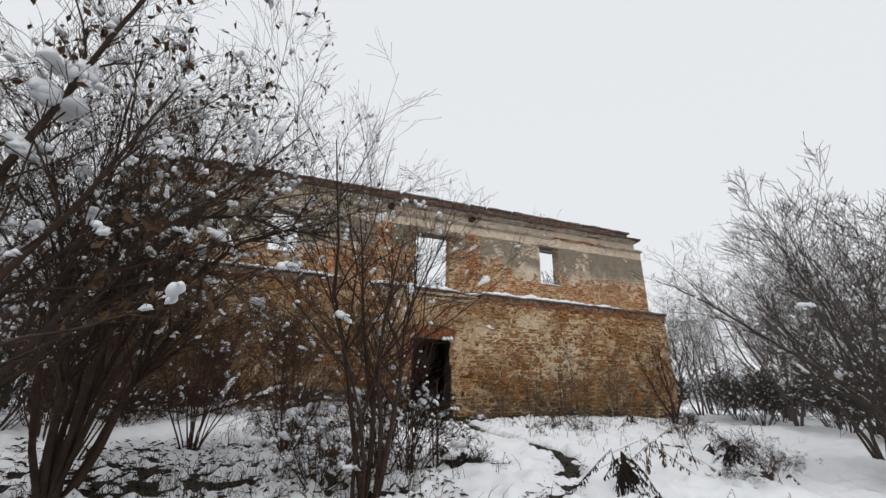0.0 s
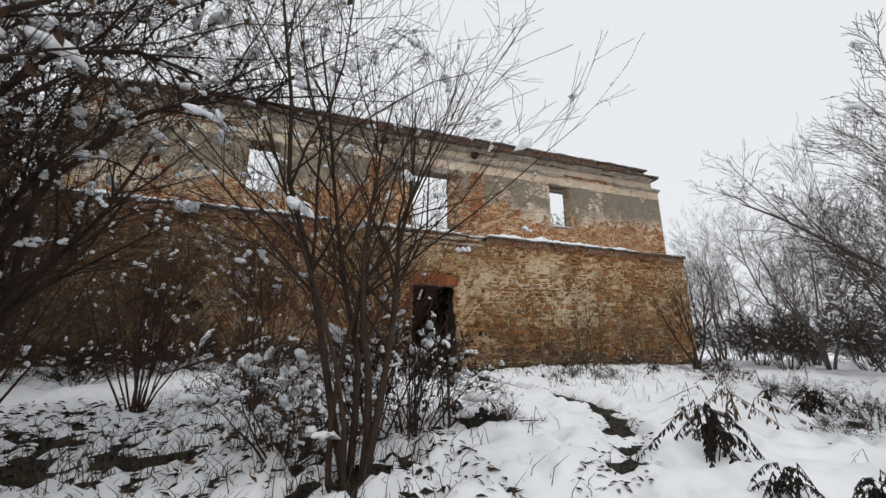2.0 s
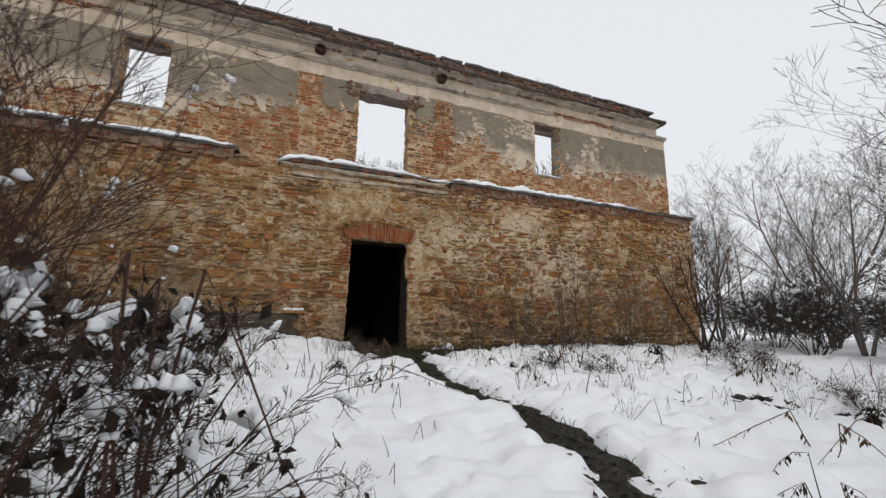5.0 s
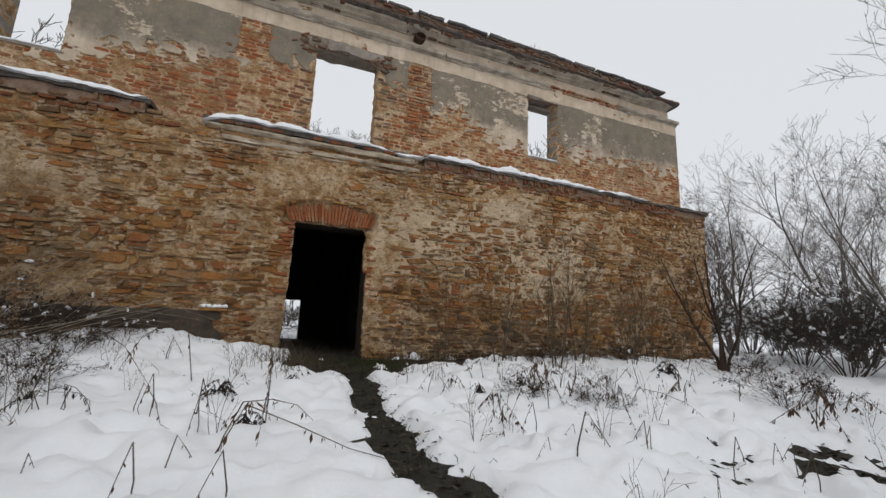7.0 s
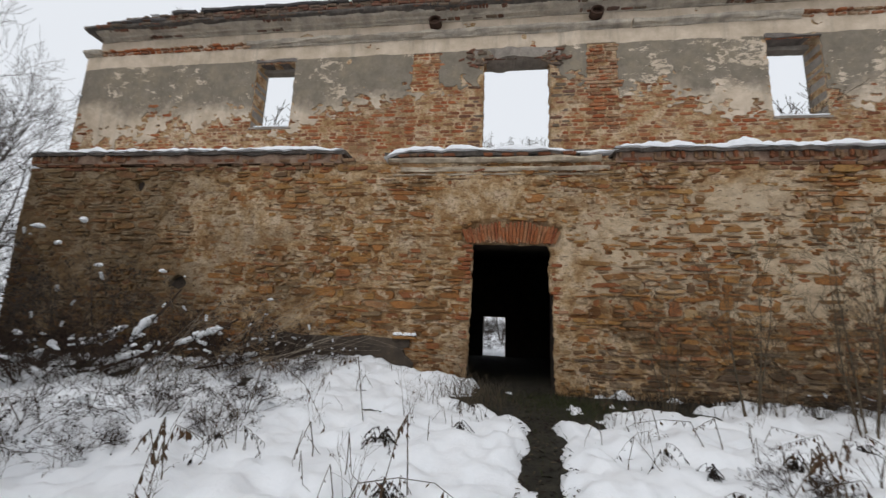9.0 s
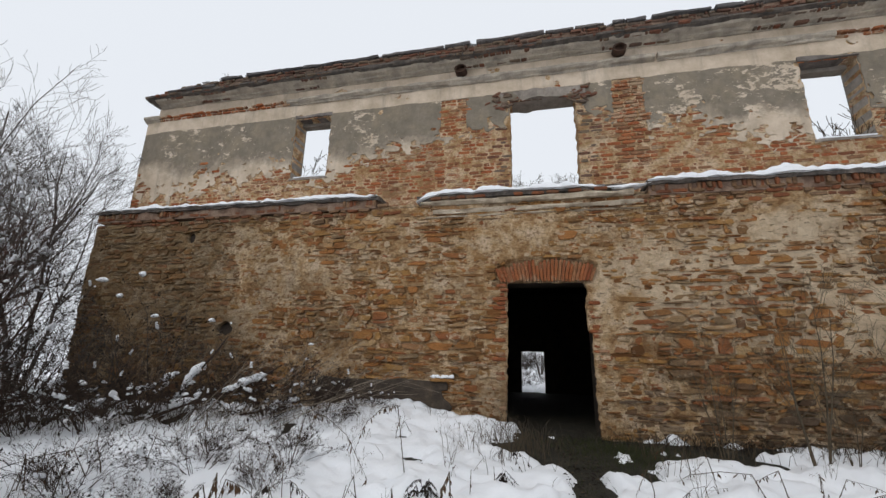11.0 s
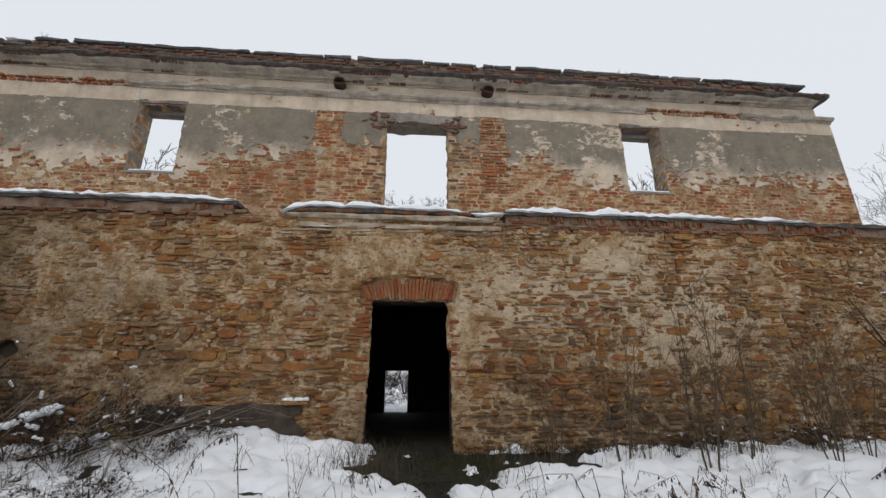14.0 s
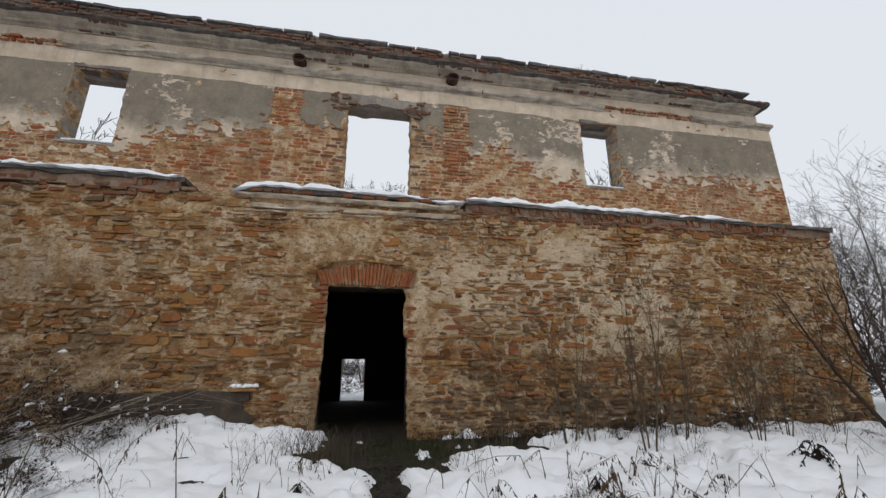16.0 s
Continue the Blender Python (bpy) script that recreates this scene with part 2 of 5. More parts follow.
DEAD_LEAF = simple("dead_leaf", [(0.3, (0.055, 0.032, 0.018)), (0.6, (0.105, 0.060, 0.032)), (0.8, (0.16, 0.095, 0.05))], 12.0, 60, 0.5, 0.004)
DARK_LEAF = simple("rotten_dark_leaf", [(0.3, (0.016, 0.012, 0.010)), (0.6, (0.030, 0.023, 0.017)), (0.8, (0.050, 0.038, 0.027))], 12.0, 60, 0.5, 0.004)
MOSS = simple("moss_and_grass", [(0.3, (0.030, 0.034, 0.014)), (0.6, (0.055, 0.062, 0.024)), (0.8, (0.085, 0.088, 0.038))], 10.0, 50, 0.8, 0.02)
SOOT = simple("sooty_weathered_stone", [(0.3, (0.055, 0.05, 0.045)), (0.5, (0.115, 0.098, 0.085)), (0.75, (0.24, 0.20, 0.165))], 6.0, 24, 1.0, 0.03)
SOOTY_CONCRETE = simple("sooty_concrete", [(0.3, (0.11, 0.095, 0.083)), (0.55, (0.23, 0.20, 0.18)), (0.8, (0.38, 0.33, 0.29))], 5.0, 22, 1.0, 0.03)
DIRTY_MOULDING = simple("dirty_moulding", [(0.3, (0.24, 0.21, 0.175)), (0.48, (0.42, 0.365, 0.295)), (0.72, (0.62, 0.54, 0.43))], 3.2, 26, 0.9, 0.02)
PIPE = simple("rusty_iron", [(0.3, (0.045, 0.03, 0.024)), (0.7, (0.10, 0.055, 0.035))], 14.0, 60, 0.5, 0.004)
PLINTH = simple("damp_grey_render", [(0.3, (0.045, 0.036, 0.028)), (0.55, (0.085, 0.066, 0.05)), (0.8, (0.19, 0.14, 0.095))], 5.0, 22, 1.0, 0.03)

# ---- mesh helpers ----


def link_mesh(name, verts, faces, material, parent=None, label="", smooth=False):
    me = bpy.data.meshes.new(name)
    me.from_pydata(verts, [], faces)
    me.materials.append(material)
    if smooth:
        me.polygons.foreach_set("use_smooth", [True] * len(me.polygons))
    me.update()
    ob = new(name, me)
    if parent is not None:
        ob.parent = parent
    if label:
        ob["label"] = label
    return ob


def part(name, bm, material, parent, label=""):
    me = bpy.data.meshes.new(name)
    bm.to_mesh(me)
    bm.free()
    me.materials.append(material)
    ob = new(name, me)
    ob.parent = parent
    if label:
        ob["label"] = label
    return ob


def thing(name, x, y, z, label, category, group="", kind=""):
    ob = new(name)
    ob.empty_display_size = 0.2
    ob.location = (x, y, z)
    return tagged(ob, label, category, group, kind)


def box(bm, x0, x1, y0, y1, z0, z1):
    v = [bm.verts.new((x, y, z)) for x in (x0, x1) for y in (y0, y1) for z in (z0, z1)]
    for f in ((0, 1, 3, 2), (4, 6, 7, 5), (0, 4, 5, 1), (2, 3, 7, 6), (0, 2, 6, 4), (1, 5, 7, 3)):
        bm.faces.new([v[i] for i in f])


def nz(x, y, z=0.0, s=1.0):
    return noise.noise((x * s, y * s, z * s))


def fbm(x, y, z=0.0, s=1.0, n=4):
    return noise.fractal((x * s, y * s, z * s), 1.0, 2.0, n)


def sheet(xs, zs, mask, yfun, depth):
    """An upright sheet facing -y, cut off where mask falls under 0, with its rim turned back by depth. Returns verts and faces."""
    nx, nzz = len(xs), len(zs)
    m = [[mask(x, z) for z in zs] for x in xs]
    verts, faces, at = [], [], {}

    def corner(i, j):
        key = (i, j)
        if key not in at:
            at[key] = len(verts)
            verts.append((xs[i], yfun(xs[i], zs[j]), zs[j]))
        return at[key]

    def cut(i, j, k, l):
        key = (min((i, j), (k, l)), max((i, j), (k, l)))
        if key not in at:
            a, b = m[i][j], m[k][l]
            f = min(max(a / (a - b), 0.02), 0.98)
            x, z = xs[i] + (xs[k] - xs[i]) * f, zs[j] + (zs[l] - zs[j]) * f
            at[key] = len(verts)
            verts.append((x, yfun(x, z), z))
        return at[key]

    for i in range(nx - 1):
        for j in range(nzz - 1):
            ring = ((i, j), (i + 1, j), (i + 1, j + 1), (i, j + 1))
            inside = [m[a][b] > 0 for a, b in ring]
            if not any(inside):
                continue
            poly = []
            for q in range(4):
                a, b = ring[q], ring[(q + 1) % 4]
                if inside[q]:
                    poly.append(corner(*a))
                if inside[q] != inside[(q + 1) % 4]:
                    poly.append(cut(*a, *b))
            if len(poly) > 2:
                faces.append(poly)
    edges = {}
    for f in faces:
        for a, b in zip(f, f[1:] + f[:1]):
            if (b, a) in edges:
                del edges[(b, a)]
            else:
                edges[(a, b)] = True
    back = {}
    for a, b in list(edges):
        for v in (a, b):
            if v not in back:
                back[v] = len(verts)
                x, y, z = verts[v]
                verts.append((x, y + depth, z))
        faces.append([b, a, back[a], back[b]])
    return verts, faces


class Soup:
    """Many small pieces joined in one mesh."""

    def __init__(self):
        self.v, self.f = [], []

    def add(self, verts, faces):
        k = len(self.v)
        self.v += [tuple(p) for p in verts]
        self.f += [[a + k for a in f] for f in faces]


def stone_shape(rng, x0, x1, z0, z1, y, proud, rough=0.25, bevel=0.012, tilt=0.0, n=8):
    """A stone or brick seen from -y: an uneven outline with chamfered edges; its back lies at y, its face proud of it."""
    w, h = (x1 - x0) / 2, (z1 - z0) / 2
    cx, cz = (x0 + x1) / 2, (z0 + z1) / 2
    power = 0.30 + rough * 0.25
    turn = rng.gauss(0, tilt) if tilt else 0.0
    co, si = math.cos(turn), math.sin(turn)
    pts = []
    for i in range(n):
        q = (i + 0.5 + rng.uniform(-0.3, 0.3) * rough) * math.tau / n
        c, s = math.cos(q), math.sin(q)
        k = 1.04 - rng.random() * rough * 0.45
        px, pz = math.copysign(abs(c) ** power, c) * w * k, math.copysign(abs(s) ** power, s) * h * k
        pts.append((px * co - pz * si, px * si + pz * co))
    b = min(bevel, h * 0.45)
    bx, bz = 1 - b / w, 1 - b / h
    verts = [(cx + px, y, cz + pz) for px, pz in pts] + [(cx + px, y - proud + b * 0.8, cz + pz) for px, pz in pts]
    lean = rng.uniform(-0.06, 0.06)
    verts += [(cx + px * bx, y - proud + rng.uniform(-0.003, 0.003) + pz * lean, cz + pz * bz) for px, pz in pts]
    faces = [list(range(2 * n, 3 * n))]
    for k in (0, n):
        for i in range(n):
            j = (i + 1) % n
            faces.append([k + i, k + j, k + n + j, k + n + i])
    return verts, faces

# ---- the ground: one sheet of soil to the horizon, and the snow that lies on it ----
FRONT, UPPER, BACK = 13.60, 14.15, 24.3
TRAIL = [(-0.2, -2.0), (0.2, 0.8), (0.8, 1.9), (1.5, 2.8), (2.5, 3.8), (3.5, 4.7), (4.05, 5.5), (4.5, 6.3), (4.7, 7.3), (4.64, 8.5), (4.72, 9.8), (4.78, 11.0), (4.8, 12.2), (4.72, 13.7)]
GROUND_Y = [-1500, -60, -20, -6, -1, 3, 5, 6, 8, 9.5, 11.8, 13.5, 16, 40, 1500]
GROUND_Z = [-6.0, -0.4, 0.1, 0.32, 0.46, 0.70, 0.84, 0.91, 0.98, 1.03, 1.14, 1.24, 1.22, 0.8, -3.0]


def trail_distance(x, y):
    best = 9.0
    for (ax, ay), (bx, by) in zip(TRAIL, TRAIL[1:]):
        dx, dy = bx - ax, by - ay
        t = min(max(((x - ax) * dx + (y - ay) * dy) / (dx * dx + dy * dy), 0), 1)
        best = min(best, math.hypot(x - ax - t * dx, y - ay - t * dy))
    return best


def bell(x, y, cx, cy, sx, sy):
    return math.exp(-((x - cx) / sx) ** 2 - ((y - cy) / sy) ** 2)


def earth(x, y):
    z = float(np.interp(y, GROUND_Y, GROUND_Z))
    z += 0.30 * bell(x, y, 1.7, 13.4, 1.5, 1.5) + 0.20 * bell(x, y, -2.0, 13.0, 3.0, 1.8) - 0.16 * bell(x, y, 9.5, 6.6, 2.6, 2.0)
    z -= 0.10 * bell(x, y, 14.0, 12.5, 2.5, 3.0)
    z += 0.42 * bell(x, y, 3.5, 36.0, 8.0, 6.0)
    if -14 < x < 24 and -8 < y < 32:
        z += 0.05 * fbm(x, y, 0, 0.5, 3) + 0.02 * nz(x, y, 3, 3.0)
    return z


def snow_depth(x, y):
    if -6.1 < x < 15.2 and FRONT - 0.02 < y < BACK + 0.5:
        return -0.2
    if not (-14 < x < 24 and -8 < y < 32):
        return 0.08
    d = 0.11 + 0.05 * nz(x, y, 73, 4.0) + 0.055 * fbm(x, y, 7, 0.9, 4) + 0.085 * fbm(x, y, 5, 2.6, 3) + 0.028 * nz(x, y, 71, 8.0)
    rough = fbm(x, y, 11, 2.6, 4)
    t = trail_distance(x, y)
    wob = 0.13 + 0.07 * nz(x, y, 2, 1.7) + 0.10 * rough + 0.05 * nz(x, y, 83, 7.0)
    if t < 0.9:
        deep = min(max(0.48 + 0.55 * rough + (y - 4.6) * 0.5, 0.3), 0.98 + 0.12 * rough)
        d -= 0.24 * deep * min(max((wob + 0.16 - t) / 0.2, 0), 1)
    if x < 2.0 and y < 9.5:
        f = min(max((2.0 - x) / 1.0, 0), 1) * min(max((9.5 - y) / 3.0, 0), 1)
        d -= f * (0.105 + 0.04 * rough + 0.03 * nz(x, y, 41, 5.5) + 0.085 * nz(x, y, 43, 8.5) + 0.075 * nz(x, y, 45, 12.0))
    d -= 0.24 * bell(x, y, 8.3, 7.4, 1.7, 0.75) * max(0.0, 0.62 + 1.2 * rough + 0.7 * nz(x, y, 47, 5.0))
    d -= 0.26 * bell(x, y, 7.0, 13.2, 2.0, 0.35) * max(0.0, 0.5 + rough)
    d -= 0.22 * bell(x, y, -3.5, 12.4, 2.6, 1.3) * max(0.0, 0.55 + rough)
    d -= 0.24 * bell(x, y, 5.25, 12.6, 0.42, 0.7) * max(0.0, 0.9 + rough) + 0.24 * bell(x, y, 5.6, 13.2, 1.0, 0.32) * max(0.0, 0.75 + 1.3 * rough) + 0.26 * bell(x, y, 4.35, 12.9, 0.6, 0.65) * max(0.0, 0.9 + 0.8 * rough)
    d -= 0.30 * bell(x, y, 4.85, 12.75, 0.75, 0.75) * max(0.0, 1.0 + 0.5 * rough)
    d -= 0.26 * bell(x, y, 6.3, 12.9, 1.3, 0.4) * max(0.0, 0.75 + 1.2 * rough)
    d -= 0.20 * bell(x, y, 6.8, 4.6, 1.6, 1.0) * max(0.0, 0.45 + 1.3 * rough + 0.6 * nz(x, y, 49, 7.0))
    d -= 0.30 * max(0.0, nz(x, y, 21, 2.3) + 0.35 * rough - 0.44) + 0.4 * max(0.0, nz(x, y, 61, 6.0) + 0.3 * rough - 0.42)
    return d


gx = np.concatenate([[-1500, -700, -300, -150, -90], np.arange(-60, -14, 4), np.arange(-14, -4.5, 0.2), np.arange(-4.5, 10, 0.06), np.arange(10, 22, 0.2), np.arange(22, 60, 4), [80, 150, 300, 700, 1500]])
gy = np.concatenate([[-1500, -600, -200, -80], np.arange(-40, -4, 4), np.arange(-4, 1.6, 0.2), np.arange(1.6, 14.2, 0.06), np.arange(14.2, 32, 0.6), np.arange(32, 60, 5), [80, 150, 300, 700, 1500]])
soil_v, snow_v, quads = [], [], []
wet = []
for y in gy:
    for x in gx:
        x, y = float(x), float(y)
        e = earth(x, y)
        d = snow_depth(x, y)
        soil_v.append((x, y, e))
        snow_v.append((x, y, e + d))
        wet.append(d)
cols = len(gx)
for j in range(len(gy) - 1):
    for i in range(cols - 1):
        quads.append([j * cols + i, j * cols + i + 1, (j + 1) * cols + i + 1, (j + 1) * cols + i])
tagged(link_mesh("ground", soil_v, quads, SOIL, smooth=True), "wet dark soil with leaf litter and a trodden path", "ground", kind="structure")
top = [q for q in quads if max(wet[k] for k in q) > -0.01]
used = sorted({k for q in top for k in q})
index = {k: n for n, k in enumerate(used)}
tagged(link_mesh("snow_cover", [snow_v[k] for k in used], [[index[k] for k in q] for q in top], SNOW, smooth=True),
       "patchy trodden snow lying on the soil", "snow", kind="structure")

# ---- the ruin: lower storey ----
X0, X1 = -6.2, 15.3
UX0, UX1 = -6.06, 15.06
DOOR = (3.79, 5.17, 3.83)
wall_lower = thing("wall_front_lower", 4.5, FRONT, 1.0, "rubble stone wall of the ruined ground storey with fallen plaster", "wall", kind="structure")
wall_lower.location = (0, 0, 0)
# core coloured almost black, so the doorway reads as unlit
bm = bmesh.new()
y0, y1 = FRONT + 0.11, FRONT + 0.95
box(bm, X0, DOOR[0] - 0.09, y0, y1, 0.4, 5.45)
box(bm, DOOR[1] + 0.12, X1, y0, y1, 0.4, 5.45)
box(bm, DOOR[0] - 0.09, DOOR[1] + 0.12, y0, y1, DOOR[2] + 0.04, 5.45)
part("wall_core", bm, SHADED_INSIDE, wall_lower, "core of the wall inside the doorway, darkened in colour for shade")


def door_edge(x, z):
    """Below 0 inside the ragged doorway and the two holes in the wall."""
    hole = min(math.hypot((x + 2.12) / 1.25, z - 2.93) - 0.15, math.hypot(x + 3.4, z - 4.98) - 0.12) + 0.04 * nz(x, z, 6, 8.0)
    return min(hole, doorway(x, z))


def doorway(x, z):
    flare = 0.03 * max(0.0, (3.0 - z))
    ax = DOOR[0] - flare + 0.035 * nz(z, 1.0, 0, 6.0) + 0.03 * nz(z, 3.0, 0, 17.0)
    bx = DOOR[1] + flare * 0.8 + 0.04 * nz(z, 7.0, 0, 4.0) + 0.035 * nz(z, 9.0, 0, 16.0) + (0.05 if z < 2.95 else 0.0)
    return max(ax - x, x - bx, z - DOOR[2] - 0.02 * nz(x, 0, 0, 5.0))


def plaster_left(x, z):
    """Where mortar or old plaster still hides the stones."""
    p = fbm(x, z, 31, 0.75, 5) + 0.35 * nz(x, z, 33, 4.0)
    p += 1.3 * bell(x, z, 5.48, 3.3, 0.30, 0.55) + 0.35 * bell(x, z, -1.5, 4.0, 1.4, 0.7) + 0.3 * bell(x, z, 3.1, 3.3, 0.6, 0.8) + 0.25 * bell(x, z, 4.4, 4.75, 0.9, 0.3)
    p += 0.30 * bell(x, z, -1.6, 3.6, 1.4, 0.7) + 0.22 * bell(x, z, 1.6, 3.2, 1.0, 0.9) + 0.02 * bell(x, z, 8.6, 3.9, 1.7, 1.0) - 0.30 * bell(x, z, 6.9, 3.6, 1.0, 1.2) - 0.15 * bell(x, z, 11.5, 3.2, 2.0, 1.5) - 0.3 * bell(x, z, 9.0, 1.9, 3.0, 0.8)
    return p


def lower_y(x, z):
    return FRONT + 0.008 - 0.010 * bell(x, z, 9.0, 3.7, 3.0, 1.3) - 0.045 * plaster_left(x, z) + 0.024 * fbm(x, z, 4, 5.0, 4) + (0.06 if arch_zone(x, z) else 0.0)


def stone_y(x, z):
    return FRONT + 0.015 * fbm(x, z, 0, 0.7, 3)


def arch_zone(x, z):
    return 3.58 < x < 5.40 and DOOR[2] - 0.05 < z < 4.12 + 0.17 * (1 - ((x - 4.48) / 0.92) ** 2)


xs = list(np.arange(X0, X1 + 0.001, 0.04))
zs = list(np.arange(0.8, 5.42, 0.04))
v, f = sheet(xs, zs, door_edge, lower_y, 0.12)
link_mesh("mortar_face", v, f, MORTAR, wall_lower, "crumbling beige lime mortar between the stones", smooth=True)


def plinth_edge(x, z):
    """Above 0 where the damp grey render of the base is left."""
    return min(2.04 + 0.03 * nz(x, 0, 14, 2.0) - z, (x - 0.2) * 0.5, (2.75 - x) * 0.4) + 0.22 * fbm(x, z, 17, 1.6, 4) * (1 if z < 1.9 else 0.15)


v, f = sheet(list(np.arange(-0.4, 3.3, 0.045)), list(np.arange(0.9, 2.16, 0.04)), plinth_edge, lambda x, z: FRONT - 0.065 + 0.02 * fbm(x, z, 19, 3.0, 3), 0.06)
link_mesh("plinth", v, f, PLINTH, wall_lower, "damp dark grey render of the base, with a sharp top edge", smooth=True)
rng = random.Random(5)
near, rest, base = [], Soup(), Soup()
z, row = 0.72, 0
while z < 5.30:
    h = rng.choice((0.05, 0.06, 0.07, 0.085, 0.1, 0.125, 0.15))
    x = X0 + rng.uniform(-0.1, 0.1)
    while x < X1 - 0.1:
        w = rng.uniform(0.12, 0.34) if rng.random() < 0.7 else rng.uniform(0.34, 0.6)
        a, b = max(x, X0 + 0.01), min(x + w, X1 - 0.01)
        cx = (a + b) / 2
        lift = 0.07 * nz(cx, row * 0.31, 3, 0.8) + 0.045 * nz(cx, row * 0.5, 13, 2.3) + rng.uniform(-0.02, 0.02)
        zc = z + h / 2 + lift
        x += w + rng.uniform(0.0, 0.022)
        hh = h * rng.uniform(0.75, 1.45)
        if door_edge(a, zc) < 0.02 or door_edge(b, zc) < 0.02 or door_edge(cx, zc) < 0.02 or arch_zone(cx, zc):
            continue
        p = plaster_left(cx, zc)
        if p > 0.75 or rng.random() < 0.06:
            continue
        proud = 0.075 + rng.uniform(-0.018, 0.03)
        y = stone_y(cx, zc) + 0.07
        if h > 0.1 and rng.random() < 0.35 and w < 0.4:
            halves = ((a, b, zc - hh / 2, zc - 0.008), (a, b, zc + 0.008, zc + hh / 2))
        else:
            halves = ((a, b, zc - hh / 2 + 0.006, zc + hh / 2 - 0.006),)
        for q in halves:
            shape = stone_shape(rng, *q, y, proud, 0.8, 0.007, 0.045, 8)
            if zc < 1.82 + 0.40 * fbm(cx, 0, 27, 0.5, 4) + rng.uniform(-0.12, 0.12) and not 2.8 < cx < 5.7:
                base.add(*shape)
            elif 2.6 < cx < 6.6 and 1.6 < zc < 4.6 and len(near) < 230:
                near.append(shape)
            else:
                rest.add(*shape)
    z += h * 0.98
    row += 1
for _ in range(2200):
    cx, zc, w, h = rng.uniform(X0 + 0.1, X1 - 0.1), rng.uniform(1.0, 5.25), rng.uniform(0.03, 0.075), rng.uniform(0.016, 0.035)
    if door_edge(cx - w, zc) > 0.03 and door_edge(cx + w, zc) > 0.03 and not arch_zone(cx, zc) and plaster_left(cx, zc) < 0.6:
        rest.add(*stone_shape(rng, cx - w, cx + w, zc - h, zc + h, stone_y(cx, zc) + 0.06, 0.07 + rng.uniform(0, 0.025), 0.9, 0.006, 0.4, 6))
for shape in near:
    link_mesh("stone", *shape, RUBBLE, wall_lower)
link_mesh("base_stones", base.v, base.f, BASE_STONE, wall_lower, "dark field stones of the lowest courses")["kind"] = "stuff"
ob = link_mesh("rubble_stones", rest.v, rest.f, RUBBLE, wall_lower, "ochre and brown rubble stones laid in rough courses")
ob["kind"] = "stuff"

# flat brick arch over the doorway: bricks set as a fan, with a rounded top and a broken crown
n = 27
for i in range(n):
    u = 2 * (i + 0.5) / n - 1
    ang = radians(23 * u)
    tall = 0.44 - 0.15 * u * u + rng.uniform(-0.05, 0.02) - (0.07 if abs(u + 0.12) < 0.06 else 0.0)
    v, f = stone_shape(rng, -0.029, 0.029, 0, tall, 0, 0.055 + rng.uniform(-0.02, 0.015), 0.35, 0.006)
    ob = link_mesh("arch_brick", v, f, ARCH_BRICK, wall_lower, "red brick of the flat arch")
    ob.matrix_basis = Matrix.Translation((4.48 + 0.80 * u, FRONT + 0.02, DOOR[2] - 0.015 + rng.uniform(-0.012, 0.008))) @ Matrix.Rotation(ang, 4, "Y")
# broken brick jambs beside the doorway
for side, ex in ((-1, DOOR[0]), (1, DOOR[1] + 0.03)):
    z = 1.35
    while z < 3.75:
        ln = rng.choice((0.13, 0.20, 0.27))
        e = ex + side * 0.03 * max(0.0, 3.0 - z)
        a, b = (e - ln, e + rng.uniform(-0.05, 0.02)) if side < 0 else (e + rng.uniform(-0.02, 0.05), e + ln)
        if (side < 0 and (z > 3.0 or rng.random() < 0.35)) or (side > 0 and (2.55 < z < 2.95 or rng.random() < 0.25)):
            v, f = stone_shape(rng, a, b, z, z + 0.065, FRONT + 0.10, 0.12 + rng.uniform(-0.02, 0.02), 0.3, 0.01)
            link_mesh("jamb_brick", v, f, ARCH_BRICK, wall_lower)
        z += 0.082

# brick crown of the lower storey, standing proud, and the ledge above it
crown = thing("ledge", 0, 0, 0, "projecting brick ledge between the storeys, broken and snow-covered", "ledge", kind="structure")
soup = Soup()


def ledge_top(x):
    """Height of the top of the ledge, which sags to the east."""
    return float(np.interp(x, (X0, 1.2, 2.0, 6.3, X1), (5.73, 5.68, 5.61, 5.62, 5.55)))


for k in range(3):
    x = X0 + (k % 2) * 0.14
    while x < X1 - 0.05:
        ln = rng.choice((0.14, 0.27, 0.27))
        b = min(x + ln, X1)
        zc = ledge_top(x) - 0.40 + 0.08 * k + rng.uniform(-0.012, 0.012)
        if rng.random() > 0.14 and not (1.15 < x < 2.0 and k > 0) and not (2.2 < x < 6.1 and k > 0):
            soup.add(*stone_shape(rng, x, b - 0.012, zc, zc + 0.068, FRONT + 0.03, 0.05 + 0.014 * k + rng.uniform(-0.025, 0.02), 0.45, 0.01, 0.03))
        x += ln
x = 2.15
while x < 5.9:
    ln = rng.choice((0.14, 0.26, 0.2))
    if rng.random() > 0.25:
        soup.add(*stone_shape(rng, x, x + ln - 0.012, 5.49, 5.555, FRONT + 0.03, 0.14 + rng.uniform(-0.02, 0.035), 0.4, 0.01, 0.02))
    x += ln
x = X0
